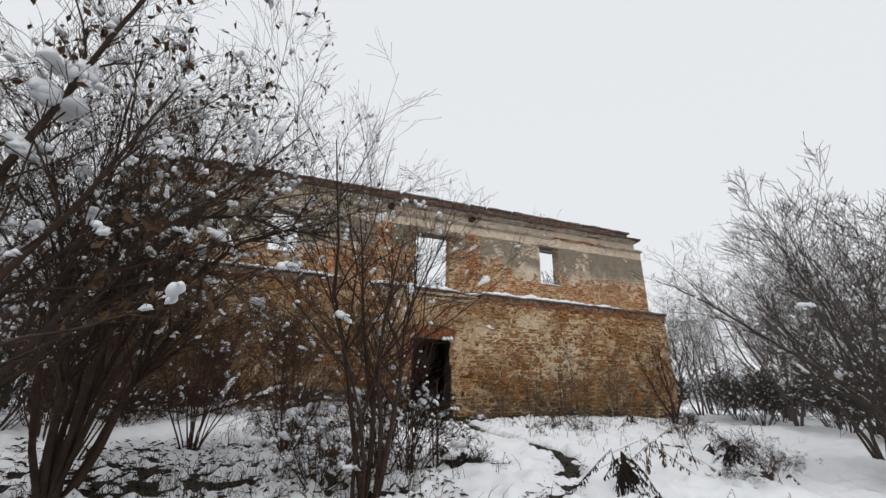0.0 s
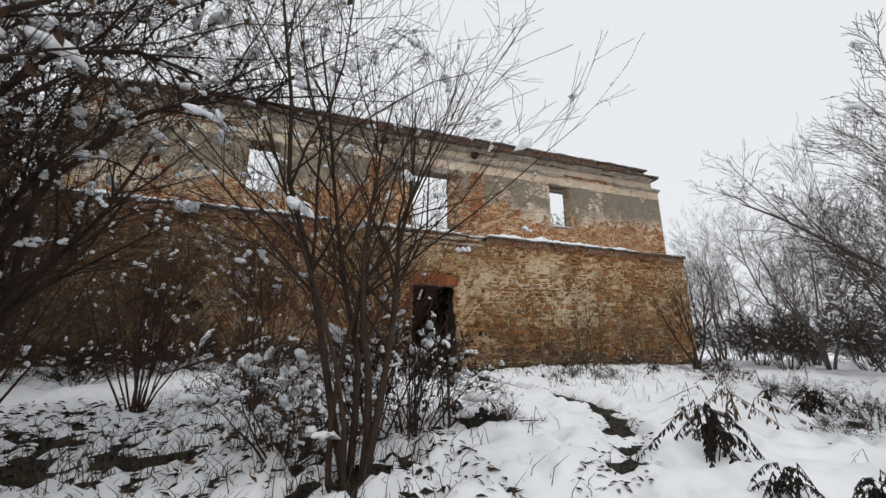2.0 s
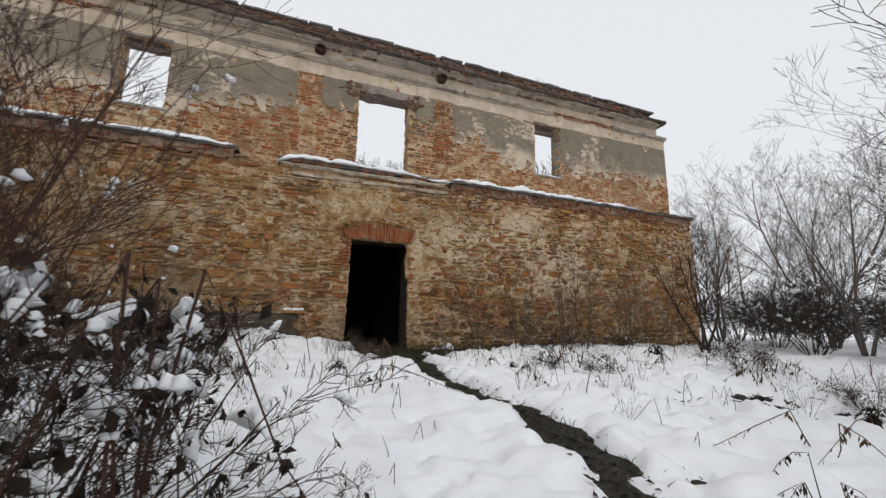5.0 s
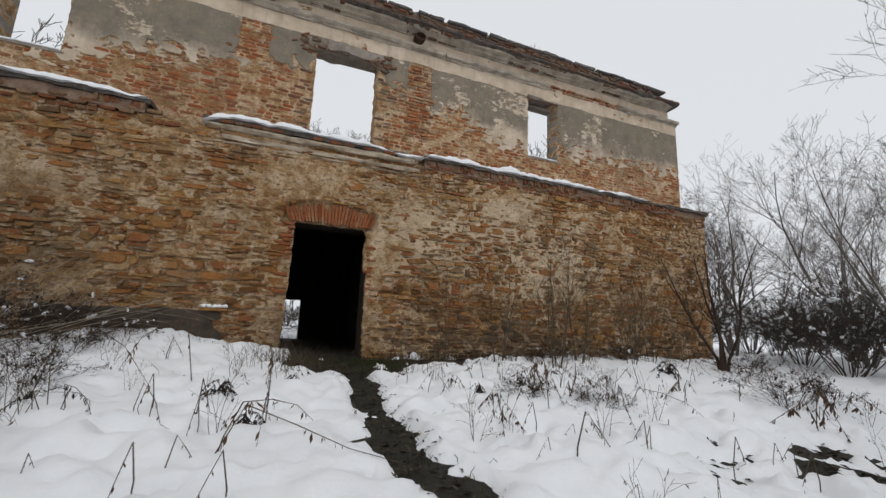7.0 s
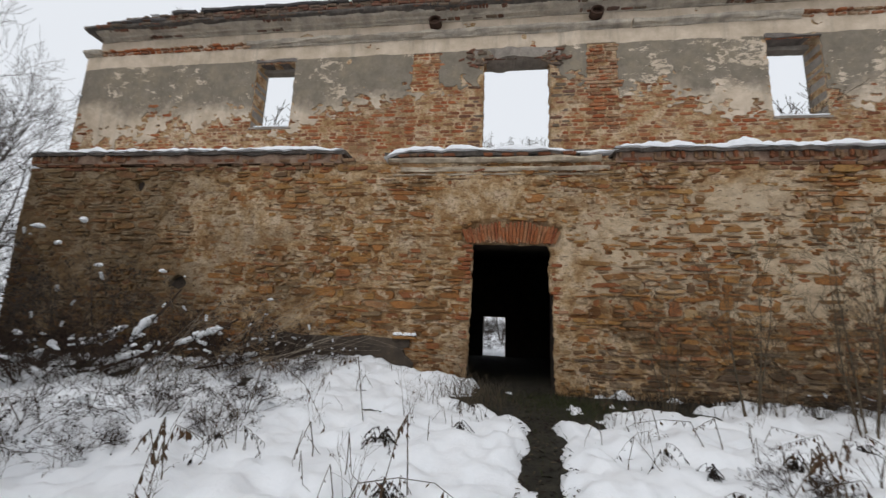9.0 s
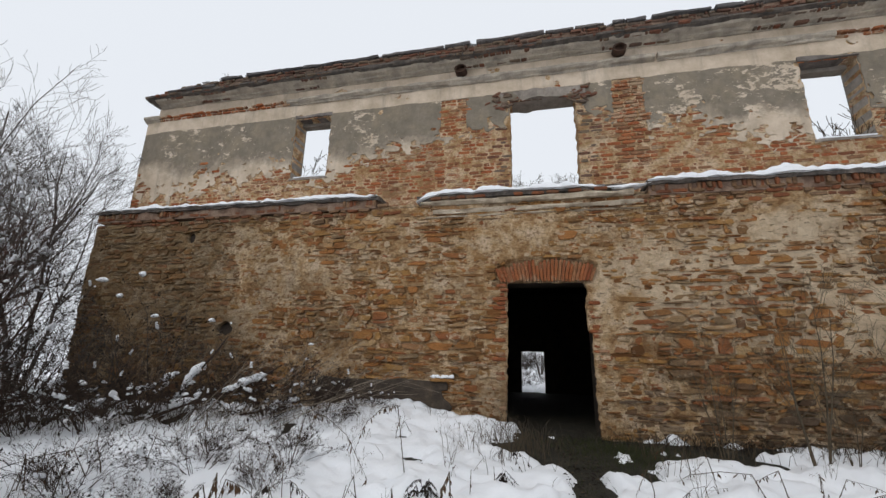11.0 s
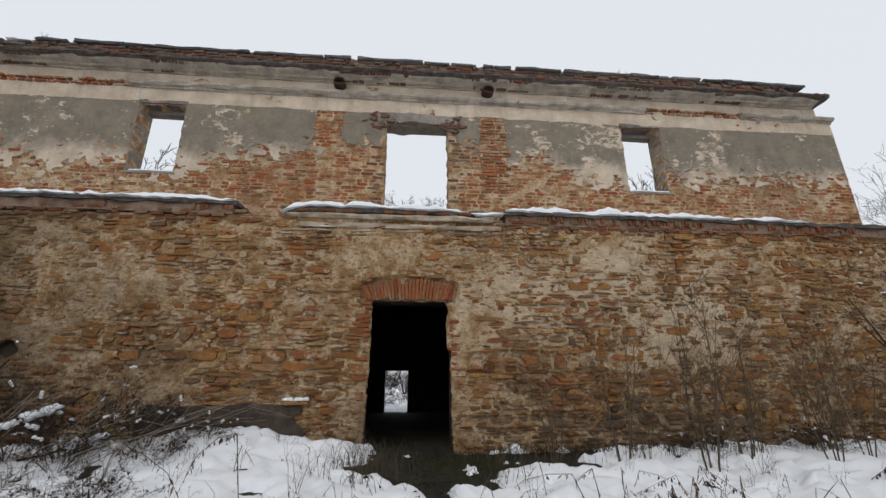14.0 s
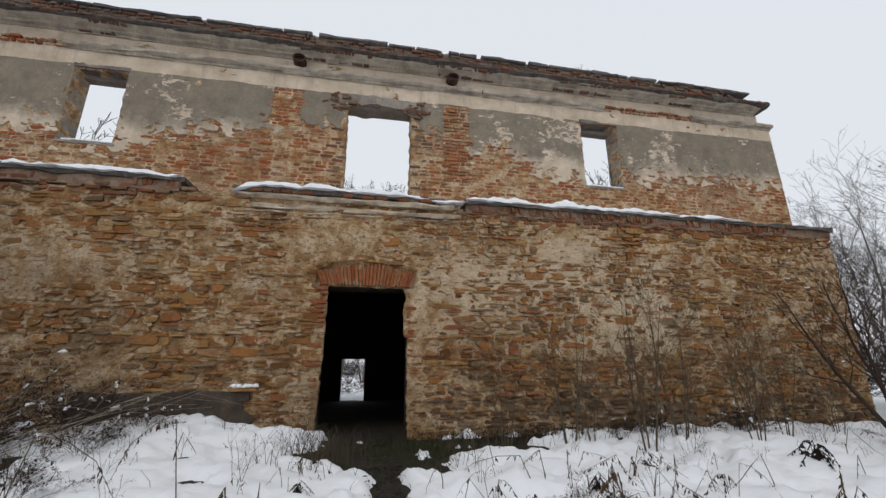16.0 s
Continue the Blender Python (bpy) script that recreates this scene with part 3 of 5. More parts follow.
while x < X1:
    w = rng.uniform(0.065, 0.085)
    inside = x < 1.1 or x > 6.35
    if inside and rng.random() > 0.16 and fbm(x, 0, 66, 0.9, 3) > -0.25:
        zc = ledge_top(x)
        soup.add(*stone_shape(rng, x, x + w - 0.01, zc - 0.20 + rng.uniform(-0.02, 0.02), zc - 0.06 + rng.uniform(-0.02, 0.015), FRONT + 0.03, 0.10 + rng.uniform(-0.035, 0.02), 0.45, 0.01, 0.05))
    x += w
ob = link_mesh("ledge_bricks", soup.v, soup.f, LEDGE_BRICK, crown, "red-brown brick courses of the ledge")
ob["kind"] = "stuff"


def strip(x0, x1, step, profile, jitter, seed):
    """A long moulding along x; profile: (y, z) points from the wall round to the wall; each station a little worn."""
    r = random.Random(seed)
    n = max(2, int((x1 - x0) / step))
    v, f = [], []
    m = len(profile)
    for i in range(n + 1):
        x = x0 + (x1 - x0) * i / n
        for k, (y, z) in enumerate(profile):
            v.append((x, y + jitter * fbm(x, k * 3.1, seed, 1.6, 4), z + jitter * 0.6 * fbm(x, k * 5.3, seed + 9, 2.0, 4)))
        if i:
            for k in range(m):
                l = (k + 1) % m
                a, b = (i - 1) * m, i * m
                f.append([a + k, a + l, b + l, b + k])
    f.append(list(range(m))[::-1])
    f.append([n * m + k for k in range(m)])
    return v, f


def slab(x0, x1, ya, yb, za, zb):
    return [(ya, za), (ya, zb), (yb, zb), (yb, za)]


for a, b in ((X0 + 0.01, 1.12), (6.36, X1 - 0.01)):
    v, f = strip(a, b, 0.09, slab(a, b, FRONT - 0.035, UPPER + 0.1, -0.26, -0.06), 0.03, 33)
    link_mesh("ledge_core", [(px, py, pz + ledge_top(px)) for px, py, pz in v], f, GRIMY, crown, "dirty mortar core of the ledge")
for a, b, thick, ya in ((X0, 1.2, 0.075, FRONT - 0.09), (6.32, X1 + 0.06, 0.075, FRONT - 0.09), (2.02, 6.0, 0.10, FRONT - 0.08)):
    v, f = strip(a, b, 0.06, slab(a, b, ya, UPPER + 0.1, -thick, 0.0), 0.075, int(a * 3) + 40)
    link_mesh("ledge_slab", [(px, py, pz + ledge_top(px)) for px, py, pz in v], f, SOOT, crown, "worn dark slab on top of the ledge")
v, f = strip(1.1, 6.4, 0.1, slab(0, 0, FRONT + 0.2, UPPER + 0.1, 5.38, 5.54), 0.05, 77)
link_mesh("ledge_bed", v, f, MORTAR, crown)
# plastered mouldings of the middle bay
for a, b, ya, za, zb, s in ((2.1, 6.1, 0.10, 5.38, 5.49, 1), (2.35, 6.25, 0.055, 5.21, 5.31, 2), (2.2, 6.2, 0.03, 5.13, 5.18, 3)):
    v, f = strip(a, b, 0.07, [(FRONT + 0.05, za), (FRONT - ya * 0.7, za + 0.01), (FRONT - ya, (za + zb) / 2), (FRONT - ya, zb - 0.015), (FRONT + 0.05, zb)], 0.035, 50 + s)
    link_mesh("bay_moulding", v, f, MOULDING, crown, "chipped plaster moulding of the middle bay")

# ---- the ruin: upper storey ----
WINDOWS = ((-1.40, -0.46, 6.52, 8.17), (3.86, 5.30, 5.68, 7.98), (9.43, 10.38, 6.46, 8.15))
wall_upper = thing("wall_front_upper", 0, 0, 0, "upper storey wall of bare brick and grey weathered plaster", "wall", kind="structure")
bm = bmesh.new()
y0, y1 = UPPER + 0.02, UPPER + 0.46
edges = [UX0]
for a, b, lo, hi in WINDOWS:
    m = 0.12 if b - a > 1.2 else 0.0
    box(bm, edges[-1], a - m, y0, y1, 5.35, 8.66)
    box(bm, a - m, b + m, y0, y1, 5.35, lo - 0.01)
    box(bm, a - m, b + m, y0, y1, hi + 0.01, 8.66)
    edges.append(b + m)
box(bm, edges[-1], UX1, y0, y1, 5.35, 8.66)
box(bm, UX0 + 0.34, UX1 - 0.36, y0, y1, 8.66, 9.1)
part("wall_core", bm, LINTEL, wall_upper, "rough reveals of the window openings")


def window_edge(x, z):
    best = 9.0
    for k, (a, b, lo, hi) in enumerate(WINDOWS):
        j = (0.045 * nz(x * 0.4 + k, z, 5, 7.0) + 0.02 + 0.03 * nz(x, z, 9, 16.0)) if k == 1 else 0.03 * nz(x * 0.4 + k, z, 5, 7.0)
        best = min(best, max(a + j - x, x - b + (j if k == 1 else -j), lo - z, z - hi - j))
    return best


def attic_edge(x, z):
    """Below 0 past the ends of the narrower wall under the cornice."""
    return 1.0 if z < 8.68 else min(x - UX0 - 0.32, UX1 - 0.34 - x)


def brick_line(x):
    """The height up to which the plaster has fallen."""
    base = 6.82 + 0.22 * fbm(x, 0, 3, 0.55, 3)
    base += 0.55 * bell(x, 0, 2.6, 0, 1.2, 1) + 0.9 * bell(x, 0, 4.7, 0, 1.25, 1) - 0.10 * bell(x, 0, -4.5, 0, 1.2, 1) + 0.1 * bell(x, 0, 7.6, 0, 0.8, 1)
    return base


def plaster_mask(x, z):
    p = (z - brick_line(x)) * 0.62 + 0.26 * fbm(x, z, 12, 1.3, 4) + 0.34 * fbm(x, z * 1.6, 15, 4.2, 4) + 0.22 * nz(x, z * 1.8, 16, 11.0)
    if z < 6.6:
        p += 0.28 * fbm(x, z, 44, 0.7, 3)
    if 6.02 < x < 6.62 and 6.45 < z < 8.30:
        p = -0.3 + 0.1 * nz(x, z, 1, 5)
    if 2.33 < x < 2.92 and 7.25 < z < 8.22:
        p = min(p, -0.2 + 0.25 * nz(x, z, 1, 4))
    if z > 8.24:
        p = 0.42 + 0.6 * fbm(x, z, 18, 1.4, 4) + 0.25 * nz(x, z * 1.8, 16, 9.0)
    chip = 0.55 - max(0.0, 0.5 - abs(window_edge(x, z) - 0.05) * 3.0) * ((1.5 if 3 < x < 6 else 0.9) + nz(x, z, 8, 5.0))
    return min(p, window_edge(x, z) - 0.01, chip, attic_edge(x, z))


def upper_y(x, z):
    return UPPER - 0.009 + 0.006 * fbm(x, z, 0, 0.9, 4)


xs = list(np.arange(UX0, UX1 + 0.001, 0.0621))
zs = list(np.arange(5.42, 9.0, 0.055))
v, f = sheet(xs, zs, lambda x, z: min(window_edge(x, z), attic_edge(x, z)), lambda x, z: UPPER + 0.002 + 0.010 * fbm(x, z, 2, 3.0, 3), 0.42)
link_mesh("mortar_face", v, f, BRICK_MORTAR, wall_upper, "lime mortar behind the bricks", smooth=True)
v, f = sheet(list(np.arange(UX0, UX1 + 0.001, 0.037)), list(np.arange(5.45, 9.0, 0.036)), plaster_mask, upper_y, 0.012)
link_mesh("plaster", v, f, PLASTER, wall_upper, "grey and beige plaster, flaking off in patches", smooth=True)

near, rest, sooty = [], Soup(), Soup()
z, row = 5.47, 0
while z < 8.62:
    x = UX0 + rng.uniform(0, 0.15)
    while x < UX1 - 0.05:
        ln = rng.uniform(0.24, 0.30) if rng.random() < 0.6 else rng.uniform(0.11, 0.17)
        a, b = x, min(x + ln - rng.uniform(0.008, 0.02), UX1)
        cx, zc = (a + b) / 2, z + 0.034
        x += ln
        if plaster_mask(cx, zc) > 0.03 or min(plaster_mask(a, zc), plaster_mask(b, zc)) > 0.16 or min(window_edge(a, zc), window_edge(b, zc)) < -0.03 or rng.random() < 0.06:
            continue
        pil = 6.0 < cx < 6.64 and zc > 6.4
        proud = rng.uniform(0.004, 0.024) + (0.022 if pil else 0.0)
        shape = stone_shape(rng, a, b, z + rng.uniform(-0.004, 0.004), z + 0.070, UPPER + 0.012, proud, 0.4, 0.008, 0.012)
        if min(window_edge(a, zc), window_edge(b, zc)) < 0.14 + 0.14 * rng.random() and 3.3 < cx < 5.8:
            sooty.add(*shape)
        elif (pil or 2.3 < cx < 6.7 and zc > 6.6) and len(near) < 190:
            near.append(shape)
        else:
            rest.add(*shape)
    z += 0.083
    row += 1
for cx0 in (3.72, 5.40):
    for _ in range(26):
        cx, zc, w, h = rng.gauss(cx0, 0.11), rng.uniform(7.78, 8.22), rng.uniform(0.04, 0.11), rng.uniform(0.02, 0.045)
        sooty.add(*stone_shape(rng, cx - w, cx + w, zc - h, zc + h, UPPER + 0.01, rng.uniform(0.02, 0.07), 0.8, 0.01, 0.25))
for shape in near:
    link_mesh("brick", *shape, BRICK, wall_upper)
link_mesh("window_surround", sooty.v, sooty.f, DARK_BRICK, wall_upper, "sooty broken bricks round the middle window")["kind"] = "stuff"
ob = link_mesh("brickwork", rest.v, rest.f, BRICK, wall_upper, "exposed red and brown bricks")
ob["kind"] = "stuff"

# lintels, sills and the small blocked vents
for k, (a, b, lo, hi) in enumerate(WINDOWS):
    win = thing("window_%d" % (k + 1), (a + b) / 2, UPPER, lo, "empty window opening without frame, open to the sky", "window", kind="structure")
    over = 0.18 if k == 1 else 0.03
    v, f = strip(a - over, b + over, 0.06, slab(0, 0, UPPER - 0.03, UPPER + 0.40, hi - 0.005, hi + (0.22 if k == 1 else 0.07)), 0.10 if k == 1 else 0.05, 90 + k)
    ob = link_mesh("lintel", [(p[0] - (a + b) / 2, p[1] - UPPER, p[2] - lo) for p in v], f, LINTEL if k == 1 else SOOTY_CONCRETE, win, "dark rough lintel")
    if k != 1:
        v, f = strip(a - 0.01, b + 0.01, 0.06, slab(0, 0, UPPER + 0.26, UPPER + 0.45, hi - 0.09, hi + 0.004), 0.02, 190 + k)
        link_mesh("inner_lintel", [(p[0] - (a + b) / 2, p[1] - UPPER, p[2] - lo) for p in v], f, LINTEL, win, "pale grey concrete lintel set back in the opening")
        v, f = strip(a - 0.02, b + 0.05, 0.05, slab(0, 0, UPPER - 0.02, UPPER + 0.44, lo - 0.03, lo + 0.02), 0.02, 95 + k)
        link_mesh("sill", [(p[0] - (a + b) / 2, p[1] - UPPER, p[2] - lo) for p in v], f, LINTEL, win, "worn sill")
        v, f = strip(a + 0.1, b - 0.02, 0.05, slab(0, 0, UPPER - 0.03, UPPER + 0.3, lo + 0.018, lo + 0.045), 0.02, 97 + k)
        ob = link_mesh("snow_on_sill", v, f, SNOW, smooth=True)
        tagged(ob, "thin line of snow on a window sill", "snow")

# cornice
cornice = thing("cornice", 0, 0, 0, "decayed moulded cornice of plaster and dark brick along the top", "cornice", kind="structure")
CX0, CX1 = -5.9, 14.82
BX0, BX1 = -5.66, 14.62
STRING = [(UPPER + 0.05, 8.54), (UPPER - 0.03, 8.55), (UPPER - 0.045, 8.585), (UPPER - 0.09, 8.60), (UPPER - 0.12, 8.635), (UPPER - 0.12, 8.69), (UPPER - 0.06, 8.715), (UPPER + 0.05, 8.72)]
for a, b in ((UX0 - 0.06, UX0 + 0.42), (-1.7, 6.9), (6.95, 10.1), (12.6, UX1 + 0.02)):
    v, f = strip(a, b, 0.05, STRING, 0.04, int(a * 7) + 200)
    link_mesh("string_moulding", v, f, DIRTY_MOULDING, cornice, "worn grey string moulding, chipped along its edge")
v, f = strip(BX0, BX1, 0.07, [(UPPER + 0.05, 8.94), (UPPER - 0.04, 8.945), (UPPER - 0.05, 8.97), (UPPER - 0.13, 8.985), (UPPER - 0.15, 9.01), (UPPER - 0.25, 9.03), (UPPER - 0.31, 9.07), (UPPER + 0.5, 9.08)], 0.03, 17)
link_mesh("cornice_bed", v, f, DIRTY_MOULDING, cornice, "pale stained moulding under the cornice")
v, f = strip(CX0, CX1, 0.07, [(UPPER - 0.25, 9.05), (UPPER - 0.34, 9.075), (UPPER - 0.385, 9.10), (UPPER - 0.38, 9.15), (UPPER + 0.5, 9.155), (UPPER + 0.5, 9.06)], 0.03, 301)
link_mesh("cornice_lip", v, f, SOOT, cornice, "dark weathered lip of the cornice")
v, f = strip(CX0 + 1.1, CX1 - 1.4, 0.08, [(UPPER - 0.33, 9.14), (UPPER - 0.35, 9.30), (UPPER + 0.5, 9.31), (UPPER + 0.5, 9.14)], 0.04, 305)
link_mesh("parapet_core", v, f, GRIMY, cornice, "crumbling brick core of the parapet")
soup = Soup()
for a, b in ((UX0 + 0.42, -1.7), (10.1, 12.6)):
    for zc, out_by in ((8.56, 0.05), (8.635, 0.085)):
        x = a
        while x < b:
            ln = rng.uniform(0.09, 0.27)
            if rng.random() > 0.12:
                soup.add(*stone_shape(rng, x, x + ln - 0.015, zc, zc + rng.uniform(0.05, 0.07), UPPER + 0.01, out_by + rng.uniform(-0.03, 0.03), 0.5, 0.01, 0.04))
            x += ln
link_mesh("string_bricks", soup.v, soup.f, BRICK, cornice, "bare bricks where the string moulding has fallen")["kind"] = "stuff"
soup = Soup()
for k, (zc, out_by) in enumerate(((8.955, 0.10), (9.03, 0.30), (9.085, 0.385), (9.165, 0.375), (9.24, 0.38))):
    x = CX0 + 0.07 * (k % 2)
    while x < CX1 - 0.1:
        ln = rng.choice((0.07, 0.14, 0.27))
        bare = fbm(x, k * 0.25, 8, 0.7, 3)
        if (k > 2 and not CX0 + (0.5, 1.1)[k - 3] < x < CX1 - (0.8, 1.4)[k - 3]) or (k < 2 and (bare < 0.12 or not BX0 < x < BX1 - 0.2)) or (k == 2 and bare < -0.15):
            x += ln
            continue
        if rng.random() > 0.12:
            soup.add(*stone_shape(rng, x, min(x + ln - 0.012, CX1), zc, zc + 0.064, UPPER - 0.02, out_by + rng.uniform(-0.04, 0.015), 0.4, 0.012, 0.02))
        x += ln
ob = link_mesh("corbel_bricks", soup.v, soup.f, DARK_BRICK, cornice, "sooty corbelled bricks, many broken away")
ob["kind"] = "stuff"
x = CX0 + 0.75
while x < CX1 - 0.9:
    ln = rng.choice((0.16, 0.25, 0.3, 0.4, 0.5, 0.7, 1.1, 1.5) if x > 5.5 else (0.6, 1.0, 1.5, 2.0))
    b = min(x + ln, CX1 - 0.6)
    lo = 9.315 if CX0 + 1.5 < x < CX1 - 1.6 else 9.245 if CX0 + 1.1 < x < CX1 - 1.3 else 9.165
    hi = lo + rng.uniform(0.07, 0.115)
    v, f = strip(x, b - 0.02, 0.06, [(UPPER - 0.36, lo), (UPPER - 0.41, lo + 0.01), (UPPER - 0.42, lo + 0.04), (UPPER - 0.38, hi), (UPPER + 0.5, hi), (UPPER + 0.5, 9.14), (UPPER - 0.2, 9.14), (UPPER - 0.2, lo)], 0.035, int(x * 10))
    link_mesh("coping_slab", v, f, COPING, cornice)
    x = b + (rng.uniform(0.04, 0.16) if rng.random() < (0.5 if x > 5.5 else 0.2) else 0.015)
for hx in (2.80, 6.21):
    hole = thing("drain_hole", hx, UPPER - 0.16, 8.85, "round rusty drain pipe stub broken off under the cornice", "pipe", "drain holes")
    for nm, r0, r1, ya, yb in (("pipe", 0.12, 0.095, -0.08, 0.12), ("back", 0.095, 0.0, 0.02, 0.05)):
        v, f = [], []
        for q in range(20):
            a = q * math.tau / 20
            c, s = math.cos(a) * 1.15, math.sin(a) * 0.85
            v += [(r0 * c, ya, r0 * s), (r0 * c, yb, r0 * s), (r1 * c, ya, r1 * s), (r1 * c, yb, r1 * s)]
        for q in range(20):
            a, b = q * 4, (q + 1) % 20 * 4
            f += [[a, b, b + 1, a + 1], [a + 2, a + 3, b + 3, b + 2], [a, a + 2, b + 2, b]]
        link_mesh(nm, v, f, PIPE, hole)

# ---- side and back walls, upper floor, hall behind the doorway ----
for name, a, b in (("wall_west", X0, X0 + 0.7), ("wall_east", X1 - 0.7, X1)):
    bm = bmesh.new()
    box(bm, a, b, FRONT + 0.95, BACK, 0.4, 5.6)
    ob = part(name, bm, MORTAR, None)
    tagged(ob, "rubble side wall of the ruin", "wall", kind="structure")
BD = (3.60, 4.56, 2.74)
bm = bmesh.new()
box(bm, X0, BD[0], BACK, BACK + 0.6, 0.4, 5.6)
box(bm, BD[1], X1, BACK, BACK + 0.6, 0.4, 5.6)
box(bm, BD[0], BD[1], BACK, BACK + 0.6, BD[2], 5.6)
tagged(part("wall_back", bm, SHADED_INSIDE, None), "rear wall with a small doorway to the snow behind", "wall", kind="structure")
# ceiling and hall walls are assumed; their dark colour keeps the doorway black
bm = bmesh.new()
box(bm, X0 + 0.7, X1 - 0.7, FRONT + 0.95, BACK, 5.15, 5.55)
tagged(part("ceiling", bm, SHADED_INSIDE, None), "assumed ceiling over the ground storey, darkened in colour for shade", "ceiling", kind="structure")
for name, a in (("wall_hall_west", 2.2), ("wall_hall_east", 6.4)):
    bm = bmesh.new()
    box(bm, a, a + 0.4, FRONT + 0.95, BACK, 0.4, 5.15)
    tagged(part(name, bm, SHADED_INSIDE, None), "assumed wall of the hall, darkened in colour for shade", "wall", kind="structure")

# ---- snow on the ledge and cornice ----


def snow_strip(x0, x1, zfun, ya, yb, thick, seed, label):
    """Snow lying along a ledge, rounded on top and uneven in front."""
    v, f, n = [], [], int((x1 - x0) / 0.05)
    m = 6
    for i in range(n + 1):
        x = x0 + (x1 - x0) * i / n
        end = min(1.0, i / 4, (n - i) / 4)
        h = max(0.006, max(0.3 * thick, thick * (0.62 + 0.55 * fbm(x, 0, seed, 1.6, 4) + 0.35 * nz(x, 0, seed, 7.0))) * end)
        y = ya + 0.07 * fbm(x, 2, seed, 2.2, 4)
        z = zfun(x) + 0.025 * fbm(x, 5, seed, 3.0, 3)
        for py, pz in ((y + 0.04, z - 0.015), (y - 0.01, z), (y + 0.005, z + h * 0.5), (y + 0.05, z + h * 0.95), (yb - 0.1, z + h * 1.05), (yb, z)):
            v.append((x, py, pz))
        if i:
            for k in range(m):
                l = (k + 1) % m
                f.append([(i - 1) * m + k, (i - 1) * m + l, i * m + l, i * m + k])
    f += [list(range(m))[::-1], [n * m + k for k in range(m)]]
    return tagged(link_mesh("ledge_snow", v, f, SNOW), label, "snow", "snow on the ledge")


snow_strip(-5.95, 1.15, lambda x: ledge_top(x) + 0.004, FRONT - 0.125, UPPER + 0.02, 0.12, 3, "long line of snow on the brick ledge")
snow_strip(2.02, 5.6, lambda x: float(np.interp(x, (2.0, 2.25, 2.5, 4.6, 5.6), (5.47, 5.56, 5.62, 5.61, 5.56))), FRONT - 0.12, UPPER + 0.02, 0.15, 5, "snow on the broken ledge of the middle bay")
snow_strip(5.55, 6.4, lambda x: float(np.interp(x, (5.55, 5.9, 6.4), (5.57, 5.50, 5.58))), FRONT - 0.10, FRONT + 0.12, 0.07, 7, "thin twisted ridge of snow on the ledge")
snow_strip(6.34, 12.9, lambda x: ledge_top(x) + 0.004, FRONT - 0.125, UPPER + 0.02, 0.14, 9, "thick line of snow on the brick ledge")
snow_strip(12.9, 14.95, lambda x: ledge_top(x), FRONT + 0.05, UPPER + 0.02, 0.05, 11, "thin line of snow at the end of the ledge")
snow_strip(CX0 + 1.7, CX1 - 2.0, lambda x: 9.40, UPPER - 0.30, UPPER + 0.4, 0.045, 13, "dusting of snow on the cornice")

# ---- trees, shrubs and weeds ----


